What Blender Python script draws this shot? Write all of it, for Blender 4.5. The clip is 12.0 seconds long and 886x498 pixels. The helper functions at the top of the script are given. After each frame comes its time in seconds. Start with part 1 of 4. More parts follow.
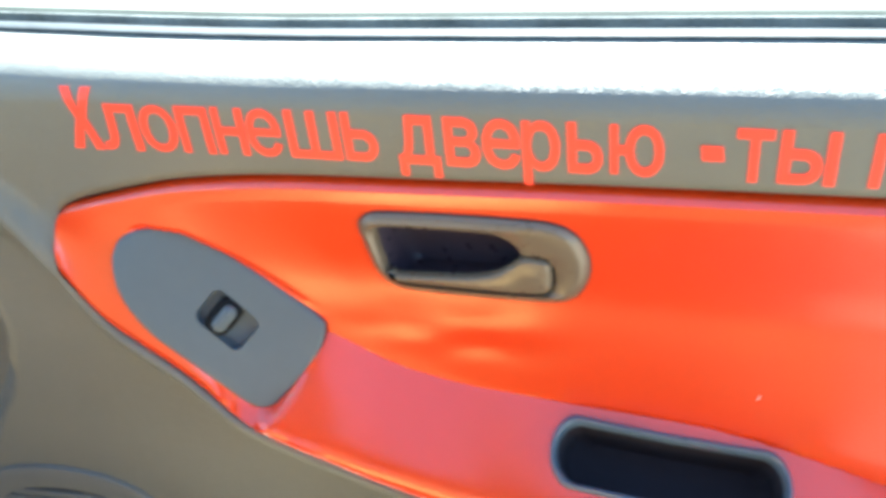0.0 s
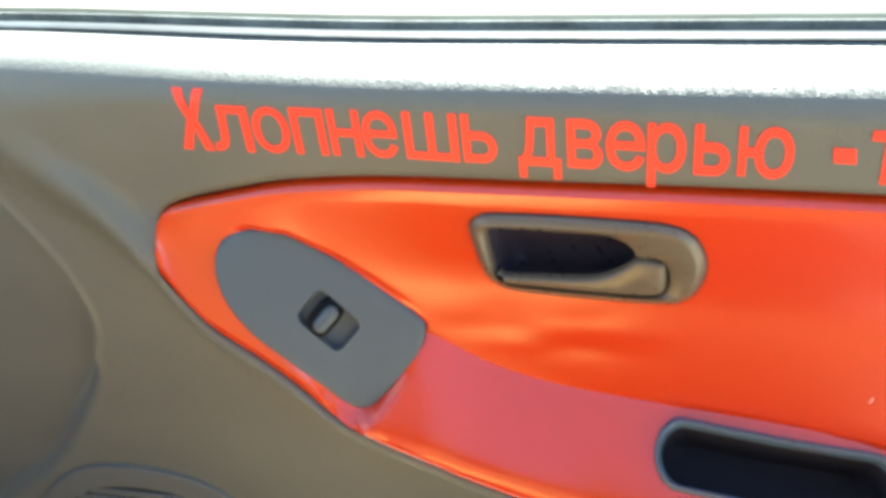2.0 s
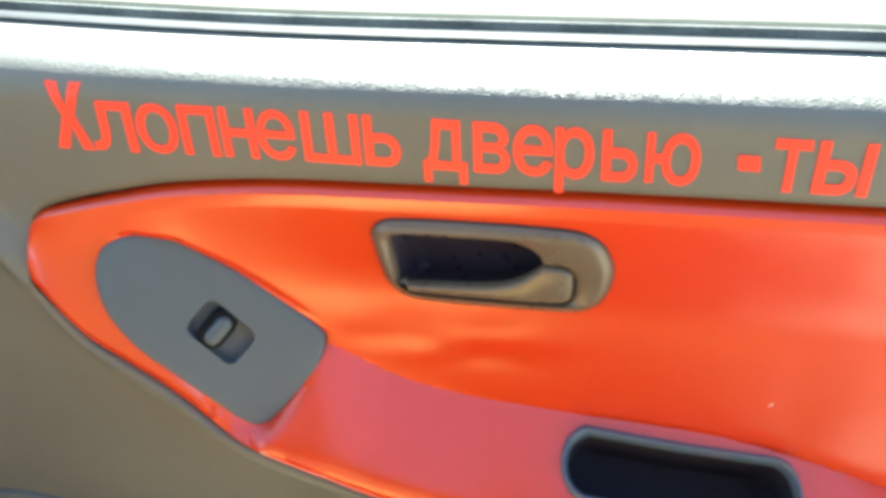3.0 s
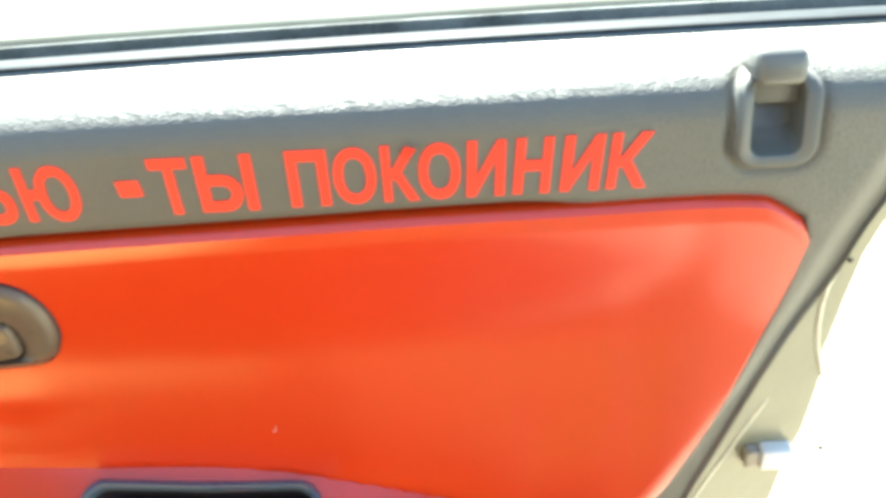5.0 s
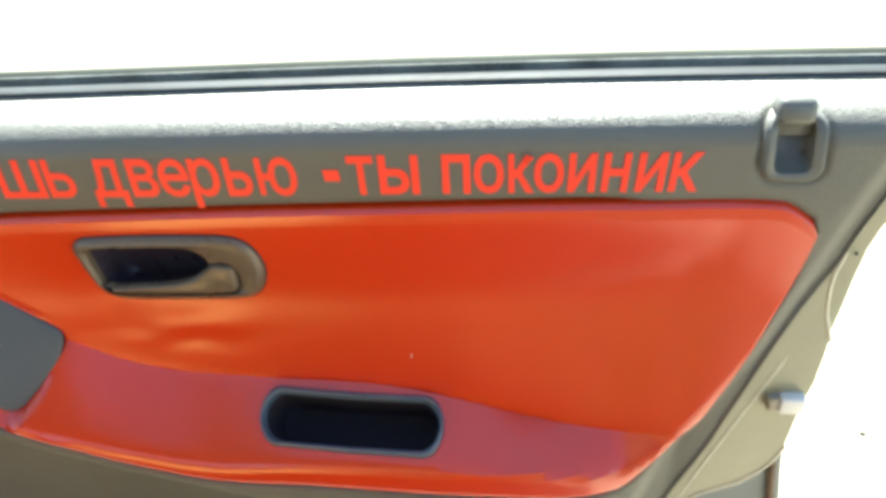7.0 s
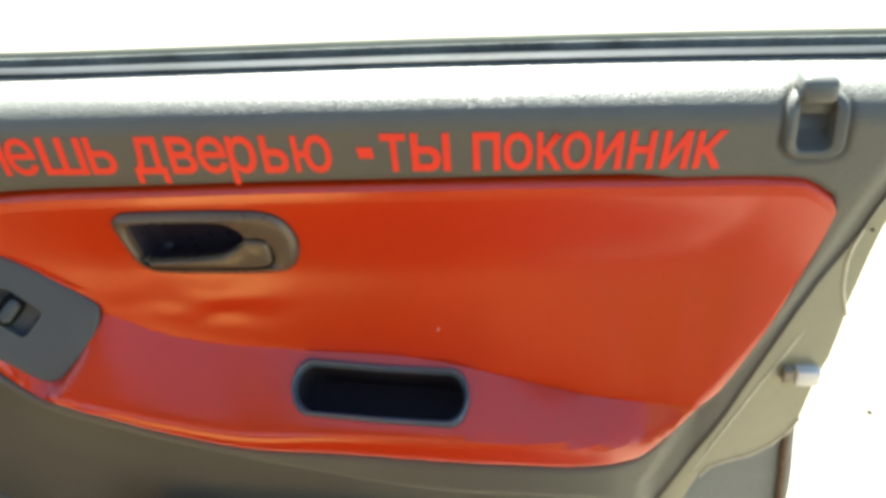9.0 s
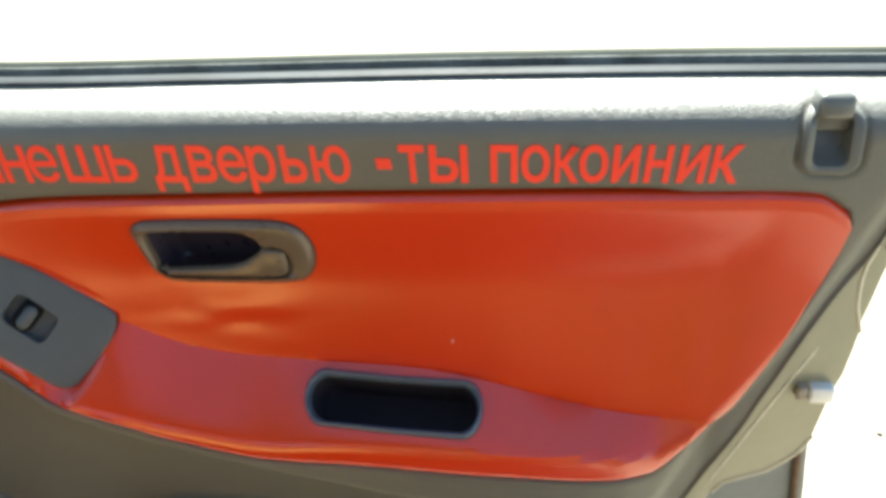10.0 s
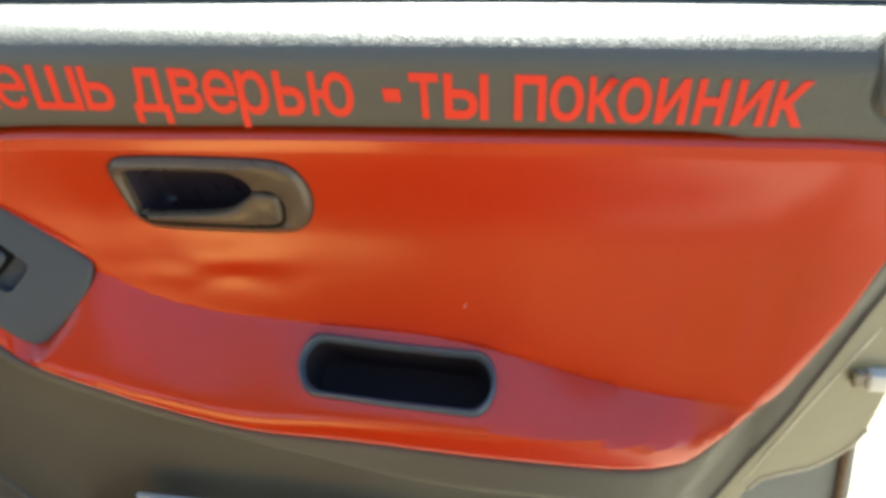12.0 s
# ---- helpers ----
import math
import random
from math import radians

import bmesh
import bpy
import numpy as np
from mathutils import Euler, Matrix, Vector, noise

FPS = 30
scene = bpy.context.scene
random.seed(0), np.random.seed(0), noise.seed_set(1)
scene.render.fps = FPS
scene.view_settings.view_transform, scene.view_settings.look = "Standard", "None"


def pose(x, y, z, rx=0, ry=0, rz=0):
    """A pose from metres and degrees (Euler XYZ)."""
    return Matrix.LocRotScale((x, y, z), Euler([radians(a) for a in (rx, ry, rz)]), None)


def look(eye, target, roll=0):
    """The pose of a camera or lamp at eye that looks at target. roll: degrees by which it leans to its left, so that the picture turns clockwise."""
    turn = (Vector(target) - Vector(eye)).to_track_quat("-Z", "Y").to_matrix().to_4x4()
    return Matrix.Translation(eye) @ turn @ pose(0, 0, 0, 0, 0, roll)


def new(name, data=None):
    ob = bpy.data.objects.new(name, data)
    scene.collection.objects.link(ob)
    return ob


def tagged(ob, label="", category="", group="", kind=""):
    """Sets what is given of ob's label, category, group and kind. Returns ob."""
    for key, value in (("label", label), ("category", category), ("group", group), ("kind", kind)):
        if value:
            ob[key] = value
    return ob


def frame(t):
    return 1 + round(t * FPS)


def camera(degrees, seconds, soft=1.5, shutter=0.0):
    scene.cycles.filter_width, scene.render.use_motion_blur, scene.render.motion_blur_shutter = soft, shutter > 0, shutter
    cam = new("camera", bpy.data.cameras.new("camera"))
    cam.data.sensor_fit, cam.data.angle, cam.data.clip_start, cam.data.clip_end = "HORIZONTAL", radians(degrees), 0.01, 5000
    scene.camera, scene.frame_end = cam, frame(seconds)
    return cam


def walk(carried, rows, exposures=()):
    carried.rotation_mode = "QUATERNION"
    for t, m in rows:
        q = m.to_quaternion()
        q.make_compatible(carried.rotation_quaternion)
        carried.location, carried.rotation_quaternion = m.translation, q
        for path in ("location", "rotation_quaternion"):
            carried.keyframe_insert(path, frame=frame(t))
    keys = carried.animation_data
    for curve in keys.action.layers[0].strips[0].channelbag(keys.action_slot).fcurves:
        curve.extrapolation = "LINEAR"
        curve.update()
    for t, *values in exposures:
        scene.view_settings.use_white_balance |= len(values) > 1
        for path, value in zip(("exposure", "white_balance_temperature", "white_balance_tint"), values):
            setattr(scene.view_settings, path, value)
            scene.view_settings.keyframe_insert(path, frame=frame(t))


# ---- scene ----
from mathutils.geometry import delaunay_2d_cdt

cam = camera(55.0, 12.0, soft=4.0, shutter=0.4)
PATH = [
    (0, (-0.06, -0.42, 1.168), (-0.595, 1.19, 0.11), -4.7),
    (0.5, (-0.007, -0.433, 1.178), (-0.51, 1.2, 0.14), -3.9),
    (1, (0.001, -0.467, 1.186), (-0.556, 1.154, 0.156), -4.8),
    (1.5, (-0.055, -0.483, 1.181), (-0.632, 1.143, 0.169), -3.5),
    (2, (-0.122, -0.44, 1.173), (-0.673, 1.169, 0.121), -4.8),
    (2.5, (-0.133, -0.418, 1.169), (-0.602, 1.21, 0.106), -2.9),
    (2.7, (-0.137, -0.422, 1.166), (-0.538, 1.228, 0.109), -1.5),
    (4.3, (0.023, -0.378, 1.162), (-0.131, 1.301, 0.087), -2.2),
    (4.5, (0.055, -0.368, 1.159), (-0.088, 1.304, 0.071), -2.4),
    (5, (0.108, -0.357, 1.153), (0.065, 1.326, 0.074), -3.5),
    (5.5, (0.151, -0.342, 1.157), (0.065, 1.309, 0.032), -5.8),
    (6, (0.129, -0.37, 1.166), (-0.004, 1.292, 0.06), -4.8),
    (6.5, (0.075, -0.478, 1.234), (-0.184, 1.172, 0.135), -5.3),
    (7, (0.085, -0.504, 1.242), (-0.111, 1.153, 0.139), -3.4),
    (7.2, (0.084, -0.512, 1.245), (-0.099, 1.143, 0.137), -3.3),
    (8.8, (0.063, -0.526, 1.248), (-0.116, 1.126, 0.134), -3.2),
    (9, (0.068, -0.525, 1.249), (-0.135, 1.109, 0.114), -3.5),
    (9.5, (0.066, -0.531, 1.248), (-0.143, 1.11, 0.125), -3.3),
    (10, (0.061, -0.532, 1.247), (-0.157, 1.125, 0.149), -3.0),
    (10.5, (0.063, -0.528, 1.248), (-0.163, 1.114, 0.128), -3.0),
    (11, (0.067, -0.531, 1.239), (-0.149, 1.11, 0.116), -2.5),
    (11.5, (0.077, -0.523, 1.229), (-0.172, 1.092, 0.076), -2.7),
    (12, (0.059, -0.482, 1.18), (-0.208, 1.158, 0.068), -2.0),
]
EXPOSE = [(0.0, 4.1, 5700, -2), (0.5, 4.1, 5900, -2), (1.0, 3.9, 6050, -1), (2.0, 3.8, 6150, -1), (4.5, 3.8, 6200, -1), (5.5, 3.75, 6200, -1), (6.0, 3.9, 6200, -1), (6.5, 4.0, 6200, -1),
          (7.0, 3.2, 6250, 0), (9.0, 2.87, 6350, 1), (11.0, 2.72, 6350, 1), (11.5, 2.63, 6350, 1), (12.0, 2.92, 6350, 1)]
walk(cam, [(t, look(eye, target, roll)) for t, eye, target, roll in PATH], EXPOSE)

# ---------------------------------------------------------------- daylight
SUN_AZIMUTH, SUN_HEIGHT = -8.0, 48.0     # degrees from +y towards +x, and above the horizon
world = bpy.data.worlds.new("daylight")
scene.world = world
world.use_nodes = True
wt = world.node_tree
sky = wt.nodes.new("ShaderNodeTexSky")
sky.sky_type, sky.sun_disc = "NISHITA", False
sky.sun_elevation, sky.sun_rotation = radians(SUN_HEIGHT), radians(SUN_AZIMUTH)
sky.air_density, sky.dust_density, sky.ozone_density = 1.1, 0.5, 1.0
wt.links.new(sky.outputs[0], wt.nodes["Background"].inputs[0])
wt.nodes["Background"].inputs[1].default_value = 0.05

sun_data = bpy.data.lights.new("sun", "SUN")
sun_data.energy, sun_data.angle, sun_data.color = 5.0, radians(0.6), (1.0, 0.955, 0.89)
a, h = radians(SUN_AZIMUTH), radians(SUN_HEIGHT)
sun_from = Vector((math.sin(a) * math.cos(h), math.cos(a) * math.cos(h), math.sin(h)))
new("sun", sun_data).matrix_world = look(sun_from * 20, (0, 0, 0))


# ---------------------------------------------------------------- materials
def material(name, base, rough=0.5, metal=0.0, spec=0.5, vary=0.12, vary_scale=9.0, grain=None, fine=None,
             coat=0.0, second=None, rough_vary=0.1, coat_rough=0.15, stretch=(1, 1, 1)):
    """grain: (scale per metre, depth in metres) of leather-like cells; fine: the same for fine noise, with its detail."""
    m = bpy.data.materials.new(name)
    m.use_nodes = True
    nt = m.node_tree
    n, link = nt.nodes, nt.links.new
    p = n["Principled BSDF"]
    p.inputs["Metallic"].default_value = metal
    p.inputs["Specular IOR Level"].default_value = spec
    p.inputs["Coat Weight"].default_value = coat
    p.inputs["Coat Roughness"].default_value = coat_rough
    coord = n.new("ShaderNodeTexCoord")
    mapping = n.new("ShaderNodeMapping")
    mapping.inputs["Scale"].default_value = stretch
    link(coord.outputs["Object"], mapping.inputs["Vector"])

    def noise_tex(scale, detail=4.0):
        t = n.new("ShaderNodeTexNoise")
        t.inputs["Scale"].default_value, t.inputs["Detail"].default_value = scale, detail
        link(mapping.outputs[0], t.inputs["Vector"])
        return t

    broad, small = noise_tex(vary_scale), noise_tex(vary_scale * 14, 3.0)
    both = n.new("ShaderNodeMath")
    both.operation = "MULTIPLY_ADD"
    link(small.outputs["Fac"], both.inputs[0])
    both.inputs[1].default_value = 0.4
    link(broad.outputs["Fac"], both.inputs[2])
    ramp = n.new("ShaderNodeMapRange")
    ramp.inputs["From Min"].default_value, ramp.inputs["From Max"].default_value = 0.4, 1.0
    link(both.outputs[0], ramp.inputs["Value"])
    mix = n.new("ShaderNodeMix")
    mix.data_type = "RGBA"
    other = second or tuple(c * (1 - 2.2 * vary) for c in base)
    mix.inputs[6].default_value = (*other, 1)
    mix.inputs[7].default_value = (*(min(1, c * (1 + vary)) for c in base), 1)
    link(ramp.outputs[0], mix.inputs[0])
    link(mix.outputs[2], p.inputs["Base Color"])
    rr = n.new("ShaderNodeMapRange")
    rr.inputs["To Min"].default_value, rr.inputs["To Max"].default_value = max(0.02, rough - rough_vary), min(1, rough + rough_vary)
    link(small.outputs["Fac"], rr.inputs["Value"])
    link(rr.outputs[0], p.inputs["Roughness"])
    normal = None
    if grain:
        v = n.new("ShaderNodeTexVoronoi")
        v.feature = "DISTANCE_TO_EDGE"
        v.inputs["Scale"].default_value = grain[0]
        wob = noise_tex(grain[0] * 0.35, 2.0)
        shift = n.new("ShaderNodeVectorMath")
        shift.operation = "MULTIPLY_ADD"
        link(wob.outputs["Color"], shift.inputs[0])
        shift.inputs[1].default_value = (1.6 / grain[0],) * 3
        link(mapping.outputs[0], shift.inputs[2])
        link(shift.outputs[0], v.inputs["Vector"])
        cell = n.new("ShaderNodeMapRange")
        cell.inputs["From Max"].default_value = 0.35
        link(v.outputs["Distance"], cell.inputs["Value"])
        b = n.new("ShaderNodeBump")
        b.inputs["Strength"].default_value, b.inputs["Distance"].default_value = 0.8, grain[1]
        link(cell.outputs[0], b.inputs["Height"])
        normal = b
    if fine:
        t = noise_tex(fine[0], fine[2] if len(fine) > 2 else 6.0)
        b = n.new("ShaderNodeBump")
        b.inputs["Strength"].default_value, b.inputs["Distance"].default_value = 0.8, fine[1]
        link(t.outputs["Fac"], b.inputs["Height"])
        if normal:
            link(normal.outputs[0], b.inputs["Normal"])
        normal = b
    if normal:
        link(normal.outputs[0], p.inputs["Normal"])
    return m


GREY = material("grained grey vinyl", (0.117, 0.117, 0.099), 0.48, spec=0.6, grain=(470, 0.00026), fine=(330, 0.00012), vary=0.06, stretch=(0.8, 1, 1.2))
RED = material("orange red vinyl", (0.58, 0.033, 0.0020), 0.24, spec=0.95, vary=0.03, vary_scale=5, fine=(22, 0.0009, 1.0), rough_vary=0.015)
STICKER = material("coral red film", (0.90, 0.062, 0.034), 0.42, spec=0.3, vary=0.04, fine=(300, 0.0001))
PLASTIC = material("slate grey satin plastic", (0.083, 0.102, 0.116), 0.38, spec=0.3, vary=0.05, grain=(1500, 0.00006))
GRILLEGREY = material("grey grille plastic", (0.105, 0.108, 0.100), 0.45, spec=0.4, vary=0.06, fine=(700, 0.00006))
RIMBLUE = material("blue grey satin plastic", (0.075, 0.110, 0.150), 0.32, spec=0.5, vary=0.05, fine=(900, 0.00005))
SWITCHBLACK = material("matt black switch plastic", (0.006, 0.007, 0.008), 0.7, spec=0.12, vary=0.1, fine=(600, 0.00004))
TAUPE = material("taupe satin plastic", (0.124, 0.096, 0.066), 0.30, vary=0.05, fine=(900, 0.00005))
WELL = material("dark plum well plastic", (0.040, 0.032, 0.038), 0.8, spec=0.1, vary=0.1, fine=(400, 0.0001))
LOCKGREY = material("grey lock plastic", (0.122, 0.124, 0.110), 0.36, vary=0.04, fine=(700, 0.00005))
DARK = material("dark plum cup plastic", (0.042, 0.033, 0.050), 0.30, vary=0.1, fine=(400, 0.0001))
BLACK = material("black rubber", (0.016, 0.017, 0.018), 0.55, vary=0.25, fine=(250, 0.0003))
RUBBER = material("dusty blue grey rubber", (0.020, 0.025, 0.028), 0.65, spec=0.12, vary=0.4, vary_scale=30, fine=(200, 0.0007), stretch=(0.3, 1, 1))
OUTERSEAL = material("weathered green grey rubber", (0.034, 0.040, 0.034), 0.8, spec=0.1, vary=0.3, vary_scale=25, fine=(150, 0.0004), stretch=(0.3, 1, 1))
SLOT = material("dusty grey rubber", (0.18, 0.195, 0.185), 0.8, spec=0.1, vary=0.25, vary_scale=25, fine=(200, 0.0003), stretch=(0.3, 1, 1))
# paler than the other seals: paints the thin sunlit line on the lip
GLINTLIP = material("pale glint rubber", (0.15, 0.16, 0.152), 0.8, spec=0.1, vary=0.3, vary_scale=30)
PAINT = material("khaki grey paint", (0.24, 0.23, 0.155), 0.35, vary=0.04, vary_scale=12, fine=(28, 0.0018), coat=0.3)
INNERPAINT = material("dull blue grey paint", (0.165, 0.185, 0.190), 0.5, vary=0.12, vary_scale=14, fine=(40, 0.0012))
# much paler than PAINT: light caught on the metal edges, put into the colour
PALEEDGE = material("pale edge highlight paint", (0.66, 0.63, 0.50), 0.45, vary=0.15, vary_scale=60, fine=(120, 0.0004))
WHITE = material("white plastic", (0.8, 0.79, 0.76), 0.35, vary=0.04)
STAINED = material("stained plastic", (0.42, 0.40, 0.34), 0.5, vary=0.3, vary_scale=120, second=(0.16, 0.11, 0.07))
PAPER = material("blue white paper", (0.62, 0.68, 0.74), 0.5, vary=0.1, vary_scale=40, stretch=(0.2, 4, 1))
YELLOW = material("yellow magazine paper", (0.62, 0.46, 0.10), 0.5, vary=0.25, vary_scale=40, stretch=(0.2, 6, 1))
TWIG = material("pale grey wood", (0.15, 0.15, 0.135), 0.9, spec=0.1, vary=0.2, vary_scale=60)
STONE = material("dark stone", (0.11, 0.105, 0.09), 0.9, spec=0.1, vary=0.2, vary_scale=60)
RUST = material("rusty bare edge", (0.16, 0.10, 0.06), 0.7, vary=0.3, vary_scale=60, fine=(300, 0.0005))
# bright tan, so that the insert mirrors an orange patch
INTERIOR = material("tan reflection cloth", (0.62, 0.38, 0.12), 0.8, vary=0.15, fine=(200, 0.001))
FOOTWELL = material("brown carpet", (0.15, 0.078, 0.018), 0.9, vary=0.2, fine=(300, 0.001))
# the car's paint made darker, to dim what the insert mirrors
DIMPAINT = material("khaki paint darkened for reflections", (0.085, 0.065, 0.034), 0.4, vary=0.05, coat=0.2)
# dark, so that the insert mirrors a dark band above its ledge
SILL = material("dark sill plastic for reflected band", (0.030, 0.020, 0.010), 0.6, spec=0.2, vary=0.06)
DASH = material("dark brown dashboard plastic", (0.045, 0.03, 0.017), 0.6, vary=0.1, fine=(300, 0.0005))
BROWN = material("dark brown seat cloth", (0.15, 0.078, 0.020), 0.8, vary=0.15, fine=(200, 0.001))
HEADLINER = material("pale headliner cloth", (0.30, 0.27, 0.22), 0.9, vary=0.08, fine=(300, 0.0008))
TINT = material("dark window glass", (0.012, 0.014, 0.014), 0.06, vary=0.05)
GROUND = material("dusty grey concrete", (0.275, 0.238, 0.17), 0.85, vary=0.1, vary_scale=1.5, second=(0.24, 0.207, 0.148), fine=(60, 0.003))


# ---------------------------------------------------------------- shape of the door's inner face
def smooth_table(pairs):
    """A smooth function through a few pairs."""
    xs, ys = [p[0] for p in pairs], [p[1] for p in pairs]
    k = [(ys[min(i + 1, len(xs) - 1)] - ys[max(i - 1, 0)]) / (xs[min(i + 1, len(xs) - 1)] - xs[max(i - 1, 0)]) for i in range(len(xs))]
    gx, gy = [], []
    for i in range(len(xs) - 1):
        w = xs[i + 1] - xs[i]
        for j in range(24):
            u = j / 24
            gx.append(xs[i] + w * u)
            gy.append((2 * u**3 - 3 * u**2 + 1) * ys[i] + (u**3 - 2 * u**2 + u) * w * k[i]
                      + (3 * u**2 - 2 * u**3) * ys[i + 1] + (u**3 - u**2) * w * k[i + 1])
    gx.append(xs[-1]), gy.append(ys[-1])
    gx, gy = np.array(gx), np.array(gy)
    return lambda x: float(np.interp(x, gx, gy))


def sstep(a, b, x):
    u = min(1.0, max(0.0, (x - a) / (b - a)))
    return u * u * (3 - 2 * u)


def ramp(v, k0, k1):
    """From 1 below v = 0 straight down to 0 above v = 1, with corners rounded by k0 and k1."""
    def soft(t, k):
        return k * (math.log1p(math.exp(-abs(t / k))) + max(t / k, 0))
    return soft(1 - v, k1) - soft(-v, k0)


belt = smooth_table([(-0.85, -0.010), (-0.6, -0.006), (-0.35, -0.0075), (-0.2, -0.005), (0, -0.001), (0.2, 0.001), (0.4, 0.001)])
ledge = smooth_table([(-0.66, 0.985), (-0.579, 0.9305), (-0.53, 0.902), (-0.503, 0.877), (-0.4862, 0.853), (-0.48, 0.84), (-0.468, 0.8245), (-0.4513, 0.809), (-0.4242, 0.796), (-0.3822, 0.7765), (-0.3453, 0.7565), (-0.3098, 0.7403), (-0.2833, 0.7302), (-0.2487, 0.7177), (-0.172, 0.7006), (-0.0975, 0.6985), (0.0, 0.6955), (0.042, 0.6945), (0.071, 0.6932), (0.114, 0.6905), (0.143, 0.6908), (0.1585, 0.6926), (0.166, 0.6968), (0.1863, 0.7155), (0.2066, 0.7357), (0.224, 0.7563), (0.243, 0.7904), (0.265, 0.8422), (0.284, 0.91), (0.34, 1.0)])
shelf = smooth_table([(-0.64, 0.0), (-0.56, 0.008), (-0.49, 0.022), (-0.42, 0.038), (-0.35, 0.052), (-0.3, 0.056), (-0.25, 0.056), (-0.1, 0.057), (0.0, 0.054), (0.04, 0.050), (0.09, 0.045), (0.135, 0.033), (0.16, 0.022), (0.18, 0.012), (0.2, 0.002), (0.21, 0.0), (0.4, 0.0)])
bulge = smooth_table([(-0.64, 0.0), (-0.1, 0.0), (0.0, 0.005), (0.04, 0.009), (0.09, 0.012), (0.135, 0.018), (0.18, 0.022), (0.2, 0.024), (0.22, 0.022), (0.25, 0.015), (0.28, 0.008), (0.31, 0.0), (0.4, 0.0)])
lip = smooth_table([(-0.494, 0.003), (-0.35, 0.007), (-0.30, 0.012), (-0.247, 0.017), (-0.17, 0.020), (-0.09, 0.026), (0.0, 0.0285), (0.04, 0.031), (0.09, 0.030), (0.1355, 0.0255), (0.157, 0.0220), (0.178, 0.0150), (0.198, 0.008), (0.22, 0.006), (0.4, 0.006)])
crease = smooth_table([(-0.66, 1.02), (-0.5, 0.885), (-0.44, 0.862), (-0.40, 0.845), (-0.35, 0.822), (-0.315, 0.810), (-0.29, 0.804), (-0.25, 0.785), (-0.205, 0.774), (-0.155, 0.770), (-0.10, 0.767), (-0.03, 0.765), (0.005, 0.760), (0.04, 0.7535),
                       (0.087, 0.7415), (0.135, 0.7365), (0.18, 0.7395), (0.2, 0.742), (0.24, 0.775), (0.34, 0.79)])
under = smooth_table([(-0.5, 0.006), (-0.4, 0.004), (-0.2, 0.003), (-0.14, 0.010), (-0.07, 0.024), (0, 0.030), (0.10, 0.031), (0.14, 0.040), (0.18, 0.085), (0.4, 0.09)])
arch = smooth_table([(0.40, -0.872), (0.50, -0.802), (0.58, -0.702), (0.66, -0.639), (0.714, -0.604), (0.743, -0.595), (0.767, -0.586), (0.80, -0.589),
                     (0.84, -0.605), (0.874, -0.627), (0.94, -0.676), (1.02, -0.766)])

right_edge = smooth_table([(0.66, 0.176), (0.692, 0.1905), (0.7255, 0.2035), (0.7559, 0.2235), (0.788, 0.2435), (0.8195, 0.2625), (0.8505, 0.2785), (0.884, 0.2945), (0.919, 0.3062), (0.9598, 0.3213), (1.012, 0.340)])

PLATE = (-0.2614, 0.33, 0.45)      # plane of the window switch
PLATE_CORNERS = [(-0.4346, 0.8648), (-0.4296, 0.8799), (-0.4134, 0.8865), (-0.3876, 0.8821), (-0.3528, 0.8624), (-0.3167, 0.8365), (-0.2977, 0.8213), (-0.2928, 0.8125), (-0.2973, 0.7967), (-0.3126, 0.7766), (-0.3253, 0.7641), (-0.3357, 0.7629), (-0.3475, 0.7694), (-0.3792, 0.7942), (-0.4094, 0.8183), (-0.4281, 0.8422)]


def off_plate(x, z):
    """How far a point of the face lies outside the switch plate."""
    far = -1.0
    for (ax, az), (bx, bz) in zip(PLATE_CORNERS, PLATE_CORNERS[1:] + PLATE_CORNERS[:1]):
        dx, dz = bx - ax, bz - az
        far = max(far, ((z - az) * dx - (x - ax) * dz) / math.hypot(dx, dz))
    return far



def front(x):
    return ledge(x) + lip(x)


def back_of_ledge(x):
    return max(crease(x), front(x) + 0.009)


def off_lock(x, z):
    """How far a point of the face lies outside the lock surround."""
    dx, dz = abs(x - 0.25495) - 0.00825, abs(z - 0.9841) - 0.0106
    return math.hypot(max(dx, 0), max(dz, 0)) + min(max(dx, dz), 0) - 0.0105


